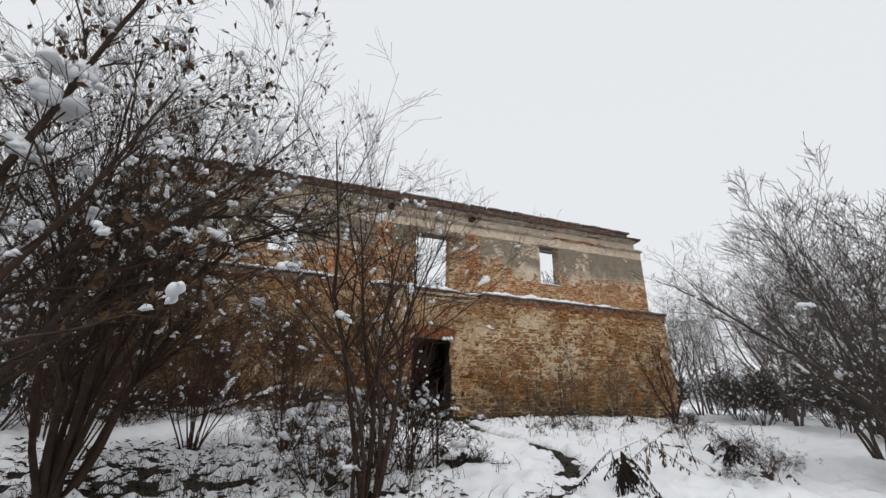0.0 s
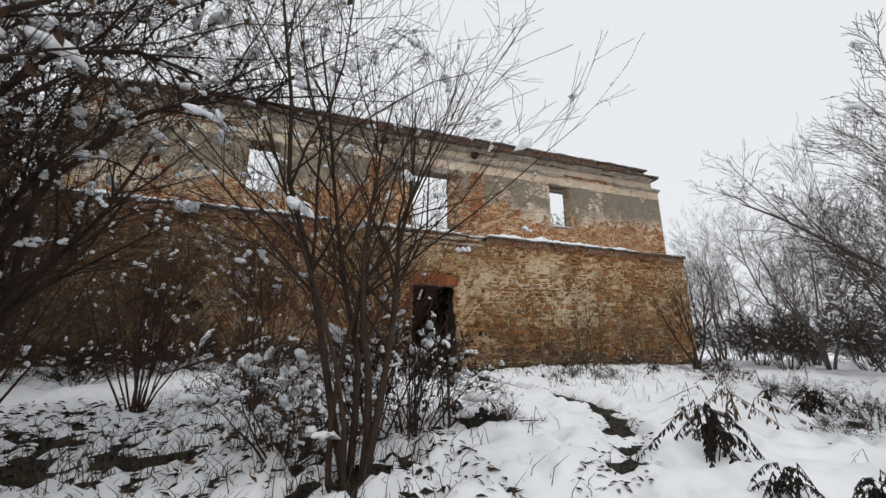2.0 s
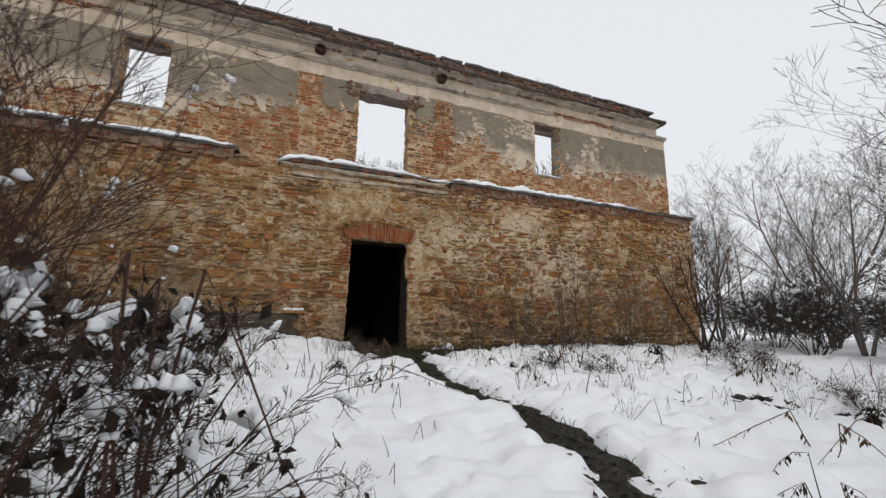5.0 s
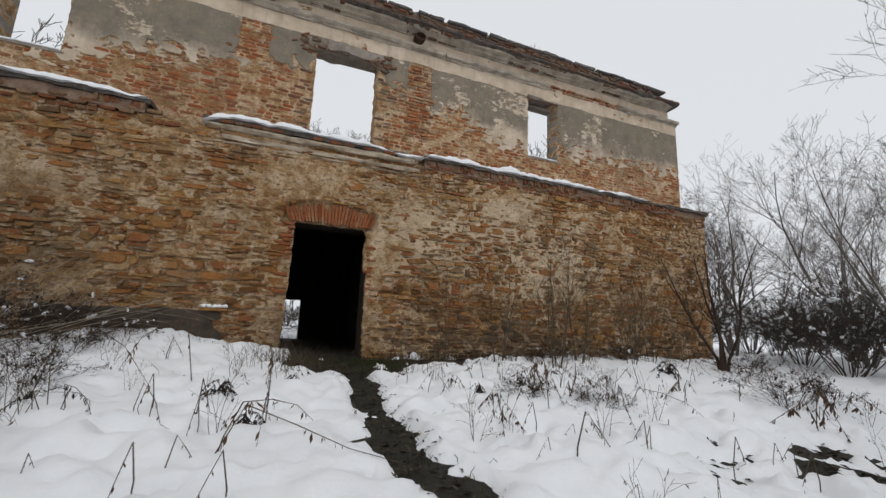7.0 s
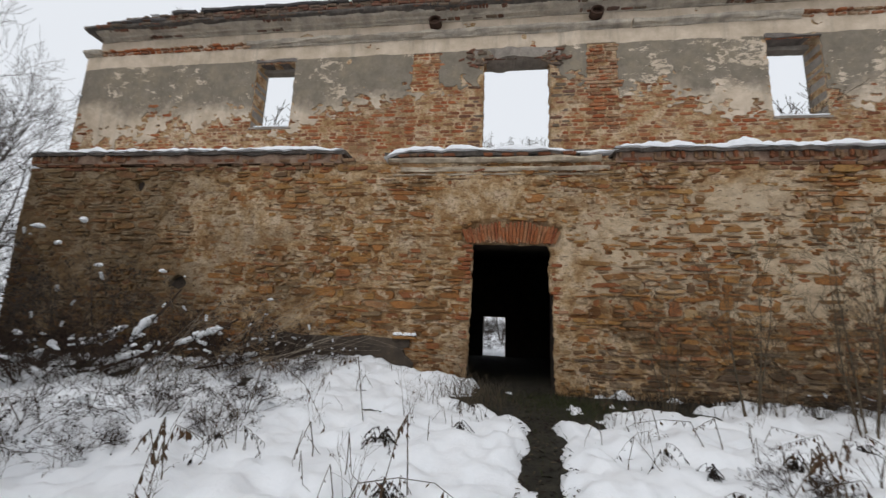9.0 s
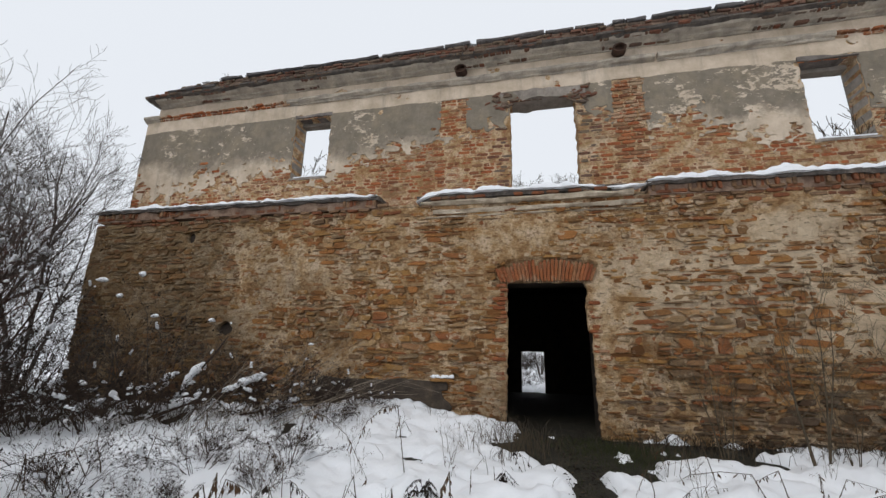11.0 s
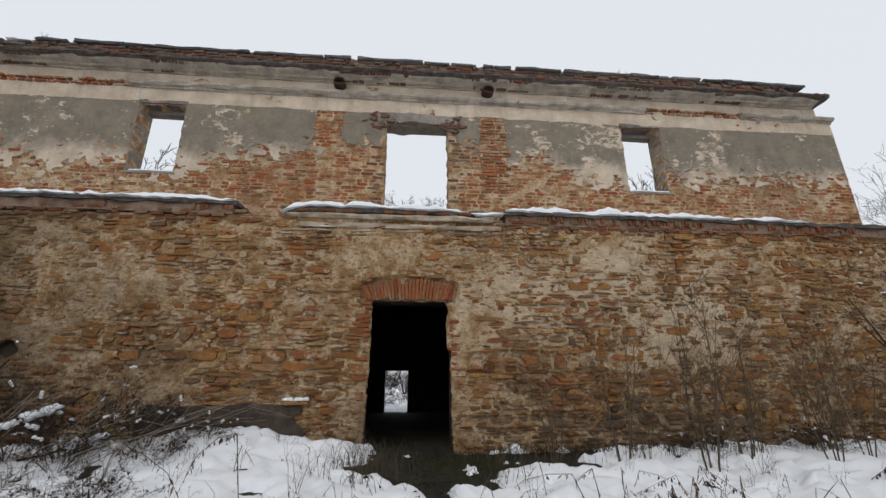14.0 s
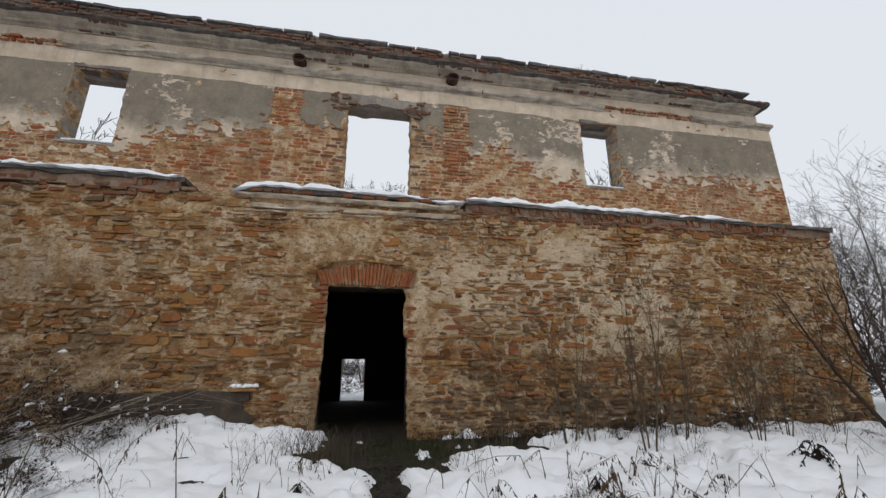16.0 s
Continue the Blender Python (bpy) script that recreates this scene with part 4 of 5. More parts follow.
class Plant:
    """Grows branches as tapering tubes and keeps the twigs for snow and leaves."""

    def __init__(self, seed):
        self.r = random.Random(seed)
        self.soups = {1: Soup()}
        self.stems = []
        self.spots = []

    def tube(self, pts, radii, sides, bucket):
        pts = np.array(pts)
        tan = np.gradient(pts, axis=0)
        tan /= np.linalg.norm(tan, axis=1)[:, None] + 1e-9
        ref = np.array((0.31, 0.87, 0.38))
        u = np.cross(tan, ref)
        u /= np.linalg.norm(u, axis=1)[:, None] + 1e-9
        w = np.cross(tan, u)
        ang = np.arange(sides) * (2 * math.pi / sides)
        ring = pts[:, None, :] + np.array(radii)[:, None, None] * (np.cos(ang)[None, :, None] * u[:, None, :] + np.sin(ang)[None, :, None] * w[:, None, :])
        n = len(pts)
        faces = [[i * sides + k, i * sides + (k + 1) % sides, (i + 1) * sides + (k + 1) % sides, (i + 1) * sides + k] for i in range(n - 1) for k in range(sides)]
        if bucket == 0:
            self.stems.append(Soup())
        (self.stems[-1] if bucket == 0 else self.soups[1]).add(ring.reshape(-1, 3), faces)

    def branch(self, p, d, length, radius, level, top, kids, wiggle, rise, tipr=0.0016, droop=0.0):
        r = self.r
        n = (7, 6, 5, 4, 3)[min(level, 4)]
        pts, rad = [p], [radius]
        d = np.array(d) / np.linalg.norm(d)
        for i in range(n):
            d = d + np.array((r.gauss(0, wiggle), r.gauss(0, wiggle), r.gauss(0, wiggle * 0.7) + rise - droop * (i / n)))
            d /= np.linalg.norm(d)
            p = p + d * (length / n)
            pts.append(p)
            rad.append(max(tipr, radius * (1 - 0.82 * (i + 1) / n)))
        self.tube(pts, rad, 6 if level == 0 else 4 if level == 1 else 3, 0 if level == 0 else 1)
        if level >= 2:
            self.spots.append((pts[len(pts) // 2], pts[-1], level))
        if level >= top:
            return
        count = kids[level]
        for c in range(count):
            t = r.uniform(0.22 if level else 0.3, 0.98)
            i = min(int(t * n), n - 1)
            q = pts[i] + (pts[i + 1] - pts[i]) * (t * n - i)
            ax = np.array((r.gauss(0, 1), r.gauss(0, 1), r.gauss(0, 0.6)))
            side = ax - d * ax.dot(d)
            side /= np.linalg.norm(side) + 1e-9
            base = pts[i + 1] - pts[i]
            base = base / (np.linalg.norm(base) + 1e-9)
            spread = r.uniform(0.45, 1.0)
            nd = base + side * spread
            self.branch(q, nd, length * r.uniform(0.34, 0.62) * (1.15 - 0.55 * t), max(tipr, rad[i] * r.uniform(0.4, 0.6)), level + 1, top, kids, wiggle * 1.12, rise, tipr, droop)

    def blob(self, soup, c, rx, rz, n=6, m=4):
        r = self.r
        v = [(c[0], c[1], c[2] - rz * 0.35)]
        for j in range(1, m):
            a = -math.pi / 2 + math.pi * j / m
            for i in range(n):
                b = i * math.tau / n + j * 0.4
                k = r.uniform(0.6, 1.25)
                h = math.sin(a)
                v.append((c[0] + rx * math.cos(a) * math.cos(b) * k, c[1] + rx * math.cos(a) * math.sin(b) * k, c[2] + rz * (h if h > 0 else h * 0.35) * k))
        v.append((c[0], c[1], c[2] + rz))
        f = [[0, 1 + (i + 1) % n, 1 + i] for i in range(n)]
        for j in range(m - 2):
            for i in range(n):
                a, b = 1 + j * n + i, 1 + j * n + (i + 1) % n
                f.append([a, b, b + n, a + n])
        last, o = len(v) - 1, 1 + (m - 2) * n
        f += [[o + i, o + (i + 1) % n, last] for i in range(n)]
        soup.add(v, f)

    def roll(self, soup, a, along, thick):
        """A roll of wet snow lying along a twig, thicker in the middle, sagging at the ends."""
        r, n = self.r, 8
        pts, rad = [], []
        for i in range(n + 1):
            t = i / n - 0.5
            pts.append(a + along * t + np.array((r.gauss(0, thick * 0.22), r.gauss(0, thick * 0.22), thick * 0.6 - 0.5 * thick * (2 * t) ** 2 + r.gauss(0, thick * 0.12))))
            rad.append(thick * max(0.08, (1 - (2 * t) ** 4) * r.uniform(0.65, 1.15)))
        kept, self.soups[1] = self.soups[1], soup
        self.tube(pts, rad, 8, 1)
        self.soups[1] = kept

    def snow(self, share, size, big=0, low=0.0):
        """Snow lodged on twigs: small rolls along them, and some larger lumps in forks."""
        s = Soup()
        for a, b, level in self.spots:
            if self.r.random() < share:
                c = a + (b - a) * self.r.uniform(0, 0.7)
                k = size * self.r.uniform(0.4, 1.3)
                dirn = (b - a) / (np.linalg.norm(b - a) + 1e-9)
                for q in range(self.r.choice((1, 2, 3))):
                    self.blob(s, c + dirn * q * k * 1.1 + np.array((0, 0, k * 0.3)), k * self.r.uniform(0.6, 1.0), k * self.r.uniform(0.6, 1.0), 6, 4)
        for q in range(big):
            a, b, level = self.r.choice(self.spots)
            along = (b - a) / (np.linalg.norm(b - a) + 1e-9) * self.r.uniform(0.10, 0.30)
            along[2] *= 0.5
            self.roll(s, a, along, self.r.uniform(0.022, 0.045))
            if self.r.random() < 0.5:
                self.roll(s, a + along * 0.3 + np.array((self.r.gauss(0, 0.03), self.r.gauss(0, 0.03), 0.02)), along * self.r.uniform(0.3, 0.6), self.r.uniform(0.022, 0.045))
        return s

    def leaves(self, count, size, hang=0.6, wide=0.28):
        s = Soup()
        r = self.r
        for _ in range(count):
            a, b, level = r.choice(self.spots)
            c = a + (b - a) * r.random()
            d = np.array((r.gauss(0, 1), r.gauss(0, 1), -hang * 2 + r.gauss(0, 0.6)))
            d /= np.linalg.norm(d)
            w = np.cross(d, (r.gauss(0, 1), r.gauss(0, 1), r.gauss(0, 1)))
            w /= np.linalg.norm(w) + 1e-9
            k = size * r.uniform(0.6, 1.3)
            nrm = np.cross(d, w)
            mid = c + d * k * 0.5
            s.add([c, mid + w * k * wide + nrm * k * 0.1, c + d * k, mid - w * k * wide + nrm * k * 0.1, mid - nrm * k * 0.06], [[0, 1, 4], [1, 2, 4], [2, 3, 4], [3, 0, 4]])
        return s


def make_tree(name, seed, stems, height, radius, lean, levels, kids, label, category, bark=None, wiggle=0.12, rise=0.04, snow=0.0, snow_size=0.03, lumps=0,
              leaves=0, leaf=0.05, leaf_mat=None, spread=0.1, group="", tipr=0.0016, droop=0.0, lean_to=(0, 0), limbs=(), clods=()):
    """A bare tree or shrub: stems from one base, limbs, twigs, with snow and dead leaves where it has them. Built at the origin."""
    p = Plant(seed)
    for i in range(stems):
        a = i * math.tau / stems + p.r.uniform(-0.5, 0.5)
        k = lean * p.r.uniform(0.5, 1.2)
        d = (math.cos(a) * k + lean_to[0], math.sin(a) * k + lean_to[1], 1.0)
        base = np.array((math.cos(a) * spread * p.r.random(), math.sin(a) * spread * p.r.random(), -0.08))
        p.branch(base, d, height * p.r.uniform(0.75, 1.05), radius * p.r.uniform(0.65, 1.1), 0, levels, kids, wiggle, rise, tipr, droop)
    for pts, thick, twigs in limbs:
        pts = [np.array(q, float) for q in pts]
        p.tube(pts, [thick * (1 - 0.7 * i / (len(pts) - 1)) for i in range(len(pts))], 6, 0)
        for _ in range(twigs):
            i = p.r.randrange(1, len(pts) - 1)
            along = pts[i + 1] - pts[i]
            side = np.array((p.r.gauss(0, 0.7), p.r.gauss(0, 0.7), p.r.gauss(0.25, 0.6)))
            p.branch(pts[i] + along * p.r.random(), along / np.linalg.norm(along) + side * 0.9, p.r.uniform(0.5, 1.5), thick * 0.28, 1, 3, (0, 6, 4), 0.12, 0.02, tipr)
    root = thing(name, 0, 0, 0, label, category, group)
    bark = bark or BARK
    for q in clods:
        clod = Soup()
        for _ in range(9):
            k = p.r.uniform(0.04, 0.085)
            p.blob(clod, np.array(q) + np.array((p.r.gauss(0, 0.05), p.r.gauss(0, 0.05), p.r.gauss(0.03, 0.035))), k, k * 0.9, 9, 6)
        link_mesh("snow_clod", clod.v, clod.f, SNOW, root, "large clod of wet snow on a limb", smooth=True)
    for stem in p.stems:
        link_mesh("stem", stem.v, stem.f, bark, root, smooth=True)
    crown = link_mesh("crown", p.soups[1].v, p.soups[1].f, bark, root, "bare branches and fine twigs", smooth=True)
    crown["kind"] = "stuff"
    if snow or lumps:
        s = p.snow(snow, snow_size, lumps)
        if s.v:
            link_mesh("snow", s.v, s.f, SNOW, crown, "wet snow clinging to the twigs", smooth=True)["kind"] = "stuff"
    if leaves:
        s = p.leaves(leaves, leaf)
        link_mesh("leaves", s.v, s.f, leaf_mat or DEAD_LEAF, crown, "withered brown leaves")["kind"] = "stuff"
    return root


def put(ob, x, y, turn=0.0, size=1.0, z=None):
    ob.location = (x, y, earth(x, y) if z is None else z)
    ob.rotation_euler = (0, 0, radians(turn))
    ob.scale = (size, size, size)
    return ob


def again(ob, x, y, turn, size=1.0, z=None):
    c = copy_thing(ob, pose(0, 0, 0))
    return put(c, x, y, turn, size, z)


# large shrubs beside the start of the path
put(make_tree("tall_shrub", 11, 9, 4.4, 0.045, 0.27, 3, (15, 9, 5), "tall many-stemmed bare shrub loaded with wet snow", "shrub", snow=0.07, snow_size=0.032, lumps=80, leaves=300, leaf=0.06,
              limbs=((((0, 0, -0.05), (0.25, -0.1, 1.1), (0.7, -0.2, 2.1), (1.2, -0.3, 2.65), (1.7, -0.4, 2.85), (2.15, -0.5, 2.8)), 0.036, 28),
                     (((0, 0, -0.05), (0.15, -0.3, 1.2), (0.45, -0.7, 2.2), (0.85, -0.8, 2.7), (1.3, -0.9, 2.75), (1.7, -1.0, 2.6)), 0.032, 24))), -1.95, 5.0)
put(make_tree("leafy_shrub", 12, 7, 4.6, 0.042, 0.24, 3, (14, 9, 5), "bare shrub with withered brown leaves and snow lumps", "shrub", snow=0.055, snow_size=0.035, lumps=45, leaves=1500, leaf=0.07, lean_to=(-0.02, 0.0),
              limbs=((((0, 0, -0.05), (0.12, -0.15, 0.7), (0.3, -0.35, 1.6), (0.54, -0.49, 2.42), (0.76, -0.63, 2.9), (0.96, -0.81, 3.27), (1.15, -0.95, 3.6)), 0.034, 14),),
              clods=((0.60, -0.52, 2.52), (0.74, -0.60, 2.82), (0.80, -0.66, 2.98))), -2.3, 3.1)
put(make_tree("sapling", 21, 6, 3.8, 0.032, 0.11, 3, (12, 7, 4), "slender bare sapling with dark stems and snow lumps", "tree", wiggle=0.11, rise=0.03, snow=0.03, snow_size=0.03, lumps=10, spread=0.16), 0.88, 4.55)
red = make_tree("red_shrub", 22, 16, 2.8, 0.015, 0.32, 3, (11, 5, 3), "reddish many-stemmed shrub with snow lumps", "shrub", RED_BARK, 0.08, 0.05, snow=0.02, snow_size=0.03, lumps=8, group="red shrubs")
put(red, 0.05, 7.4)
for x, y, tr, sz in ((1.15, 5.3, 100, 0.78), (-1.3, 7.6, 210, 0.95), (-2.6, 7.0, 30, 1.05), (-3.6, 8.6, 150, 1.0)):
    again(red, x, y, tr, sz)
put(make_tree("snowy_bush", 23, 14, 1.2, 0.012, 0.75, 3, (9, 6, 4), "low dark bush bowed by snow with dead leaves", "shrub", snow=0.025, snow_size=0.032, lumps=30, leaves=480, leaf=0.06, leaf_mat=DARK_LEAF, droop=0.12), 1.6, 5.5)
put(make_tree("snowy_bush", 24, 12, 1.0, 0.011, 0.8, 3, (8, 6, 4), "low twiggy bush beside the sapling, dusted with snow", "shrub", snow=0.025, snow_size=0.032, lumps=26, leaves=260, leaf=0.05, leaf_mat=DEAD_LEAF, droop=0.1), 0.45, 5.1)
# right of the path
put(make_tree("arching_shrub", 31, 9, 3.9, 0.030, 0.52, 3, (12, 8, 4), "tall bare shrub with arching grey-brown stems and snow", "shrub", MID_BARK, 0.09, tipr=0.0026, snow=0.015, snow_size=0.035, lumps=16,
              limbs=((((0, 0, -0.05), (-0.05, 0.3, 0.9), (-0.3, 0.8, 1.6), (-0.66, 1.25, 2.12), (-1.18, 1.82, 2.82), (-1.5, 2.1, 3.1)), 0.034, 15),)), 7.95, 3.1)
t = make_tree("arching_tree", 32, 5, 5.6, 0.05, 0.38, 3, (12, 8, 5), "bare arching tree dusted with snow", "tree", MID_BARK, 0.11, tipr=0.0028, snow=0.015, snow_size=0.035, lumps=8)
put(t, 11.0, 5.2)
t.scale = (0.85, 0.85, 0.8)
again(t, 15.8, 7.6, 130, 0.7)
# the corner of the ruin and its foot
put(make_tree("corner_sapling", 41, 4, 3.8, 0.05, 0.15, 3, (11, 7, 3), "thin bare saplings at the corner of the ruin", "tree", snow=0.02, snow_size=0.03), 12.95, 11.75, 200, 0.85)
t = make_tree("thin_sapling", 42, 4, 2.3, 0.014, 0.22, 3, (8, 5, 2), "thin leafless sapling at the foot of the wall", "shrub", STRAW, 0.06, 0.04, group="saplings by the wall")
put(t, 7.6, 12.3)
for k, (x, y, tr, sz) in enumerate(((8.1, 12.6, 10, 0.5), (9.1, 12.7, 130, 0.6), (10.1, 12.8, 50, 0.5), (11.2, 12.6, 250, 0.7), (12.6, 12.4, 90, 0.6), (8.6, 11.9, 70, 1.15), (9.6, 12.5, 160, 1.0), (6.7, 12.7, 220, 0.75), (10.6, 12.0, 300, 0.9), (11.8, 12.6, 20, 0.8))):
    again(t, x, y, tr, sz)
t = make_tree("wall_bush", 43, 9, 2.2, 0.012, 0.7, 3, (6, 4, 2), "dark tangled bush against the wall with snow lumps", "shrub", MID_BARK, snow=0.0, snow_size=0.05, lumps=3, leaves=200, leaf=0.05, leaf_mat=DARK_LEAF, wiggle=0.14, droop=0.05)
put(t, -2.6, 12.5)
for x, y, tr, sz in ((-4.9, 11.8, 120, 1.15), (-6.6, 10.6, 230, 1.3), (-3.8, 12.6, 30, 0.9), (-5.6, 12.8, 200, 1.1), (-7.4, 12.4, 60, 1.2), (-1.9, 13.0, 165, 0.7), (-2.9, 12.0, 75, 0.75), (-0.9, 12.7, 310, 0.7), (-0.2, 12.9, 95, 0.55), (0.5, 13.1, 250, 0.4)):
    again(t, x, y, tr, sz)
t = bramble = make_tree("bramble", 45, 18, 1.15, 0.008, 1.1, 3, (7, 5, 3), "low tangled brambles half buried in snow", "shrub", snow=0.004, snow_size=0.04, lumps=2, leaves=170, leaf=0.06, leaf_mat=DARK_LEAF, wiggle=0.16, droop=0.12, group="brambles along the wall")
put(t, -0.2, 12.7)
for x, y, tr, sz in ((0.7, 12.9, 90, 0.8), (-1.3, 11.9, 200, 1.0), (-2.4, 11.4, 20, 1.1), (-3.6, 11.5, 140, 1.1), (-4.6, 10.8, 260, 1.2), (1.5, 13.0, 30, 0.55), (-5.6, 9.9, 80, 1.2), (-3.0, 10.3, 180, 0.8), (9.3, 12.9, 40, 0.5), (11.3, 12.9, 170, 0.6), (7.2, 9.3, 240, 0.4), (6.6, 9.9, 100, 0.38), (12.8, 11.2, 10, 0.7), (0.1, 12.2, 150, 0.6), (-1.9, 11.9, 300, 0.9), (-3.1, 11.0, 330, 0.9), (1.2, 12.3, 130, 0.5), (1.3, 11.0, 75, 0.55), (0.5, 10.4, 190, 0.6), (1.5, 10.2, 320, 0.4), (-0.2, 9.6, 20, 0.65), (0.9, 9.4, 140, 0.42),
                     (7.3, 4.7, 120, 0.45), (5.9, 4.3, 200, 0.32), (8.3, 5.9, 290, 0.5), (9.4, 7.0, 250, 0.5), (10.2, 9.0, 30, 0.7), (3.7, 27.2, 60, 0.5), (4.5, 29.0, 170, 0.7), (3.4, 31.0, 280, 0.8)):
    again(t, x, y, tr, sz)
put(make_tree("snowy_shrub", 46, 9, 4.0, 0.028, 0.42, 3, (12, 8, 4), "tall bare shrub beside the end of the wall, loaded with snow", "shrub", snow=0.03, snow_size=0.045, lumps=26), -6.3, 11.9)
put(make_tree("leaning_stalks", 44, 26, 2.9, 0.007, 0.75, 2, (3, 0), "long pale stalks leaning along the wall", "shrub", PALE_STRAW, 0.05, -0.012, lean_to=(1.7, 0.05), spread=1.3), -0.8, 12.5)
# woods round about
woods = []
for s in range(4):
    # the pale bark colour stands in for haze on these trees
    woods.append(make_tree("bare_tree", 60 + s, 3 + s % 2, 6.0, 0.06, 0.3, 3, (11, 8, 4), "bare tree of the surrounding woods, bark paled for haze", "tree", HAZED_BARK, 0.12, snow=0.015, snow_size=0.05, group="woods around the ruin", tipr=0.003))
brush = []
for s in range(3):
    brush.append(make_tree("thicket", 70 + s, 18, 1.9, 0.015, 0.65, 3, (9, 6, 3), "dense bare thicket dusted with snow", "shrub", MID_BARK, snow=0.045, snow_size=0.04, lumps=10, group="thicket around the ruin", tipr=0.0034))
rw = random.Random(9)
places = [(17.5, 14.5), (19.5, 12.0), (20.5, 16.5), (22.5, 13.5), (24.0, 18.0), (18.5, 19.0), (26.0, 11.0), (16.5, 10.0), (28.0, 15.0), (22.0, 8.5), (30.0, 20.0), (25.0, 24.0), (33.0, 12.0),
          (-9.0, 14.5), (-10.5, 11.0), (-8.6, 17.5), (-12.5, 15.0), (-14.0, 10.0), (-11.5, 19.5), (-16.0, 14.0), (-9.5, 7.0), (-13.0, 5.0), (-8.0, 0.0), (-7.7, 12.4), (-8.3, 10.6), (-9.4, 12.8), (-7.2, 14.6),
          (3.0, 34.0), (6.0, 37.0), (0.5, 38.0), (9.0, 35.0), (4.5, 42.0), (12.0, -3.0), (17.0, 2.0), (-5.0, -5.0), (4.0, -7.0), (9.0, -9.0)]
for k, (x, y) in enumerate(places):
    ob = woods[k % 4]
    if k < 4:
        put(ob, x, y, rw.uniform(0, 360), rw.uniform(0.85, 1.15))
    else:
        again(ob, x, y, rw.uniform(0, 360), rw.uniform(0.8, 1.25))
places = [(16.8, 12.2), (18.5, 13.8), (20.0, 10.5), (21.5, 14.6), (17.8, 16.5), (23.5, 12.0), (15.8, 8.2), (25.5, 16.0), (19.0, 7.5), (22.5, 10.0), (27.0, 13.0), (13.5, 5.5), (29.0, 18.0), (17.5, 5.0), (12.2, 3.0),
          (-7.6, 13.0), (-8.6, 11.5), (-9.8, 13.2), (-7.9, 9.0), (-11.0, 9.2), (-5.6, 7.6), (-7.0, 5.6), (-9.2, 4.2), (-4.8, 9.5), (-5.2, 3.6), (-4.4, 1.2),
          (15.9, 14.6), (16.2, 11.0), (17.2, 9.4), (18.0, 11.5), (14.6, 6.6), (16.0, 6.6), (19.5, 15.2), (11.6, 1.6), (13.8, 2.4), (20.5, 12.8), (15.4, 4.2),
          (2.2, 33.0), (5.2, 34.5), (7.2, 32.5), (3.6, 36.0), (4.4, 39.0), (2.8, 40.0), (6.2, 38.0), (8.5, 2.2), (9.8, 3.2)]
for k, (x, y) in enumerate(places):
    if k < 3:
        put(brush[k], x, y, rw.uniform(0, 360), rw.uniform(0.8, 1.1))
    else:
        again(brush[k % 3], x, y, rw.uniform(0, 360), rw.uniform(0.75, 1.2))
# small growth on the upper floor, seen through the windows
t = make_tree("rooftop_weed", 81, 7, 0.75, 0.006, 0.4, 2, (6, 4), "thin bare weeds growing on the upper floor", "weed", STRAW, 0.10, 0.03, group="weeds on the ruin", tipr=0.0025)
put(t, 4.2, 14.3, 0, 0.8, 5.60)
for x, y, z, tr, sz in ((4.7, 14.35, 5.60, 60, 0.7), (5.1, 14.3, 5.60, 150, 0.9), (3.9, 14.5, 5.6, 210, 0.9), (4.5, 14.9, 5.55, 20, 0.95), (-0.9, 15.1, 5.55, 90, 2.1), (-1.2, 15.4, 5.55, 300, 2.3), (10.3, 15.0, 5.55, 45, 2.2), (10.7, 15.4, 5.55, 200, 2.6),
                        (9.6, 14.1, 9.42, 0, 0.4), (-3.7, 14.1, 9.42, 80, 0.4), (5.9, 14.1, 9.42, 200, 0.28)):
    again(t, x, y, tr, sz, z)


def make_weed(name, seed, stalks, height, lean, leaves, leaf, label, mat, leaf_mat, droop=0.35, group="dry weeds", snow=0.0):
    p, stalks_made = Plant(seed), []
    for i in range(stalks):
        a = p.r.uniform(0, math.tau)
        k = lean * p.r.uniform(0.3, 1.3)
        p.soups[1] = Soup()
        stalks_made.append(p.soups[1])
        p.branch(np.array((p.r.gauss(0, 0.04), p.r.gauss(0, 0.04), -0.05)), (math.cos(a) * k, math.sin(a) * k, 1.0), height * p.r.uniform(0.6, 1.15), 0.005, 1, 2, (0, 5), 0.10, 0.0, 0.0016, droop)
    root = thing(name, 0, 0, 0, label, "weed", group)
    for s in stalks_made:
        link_mesh("stalk", s.v, s.f, mat, root)
    if leaves:
        s = p.leaves(leaves, leaf, 1.2, 0.16)
        link_mesh("leaves", s.v, s.f, leaf_mat, root, "shrivelled hanging leaves")["kind"] = "stuff"
    if snow:
        s = p.snow(snow, 0.03)
        link_mesh("snow", s.v, s.f, SNOW, root, smooth=True)
    return root


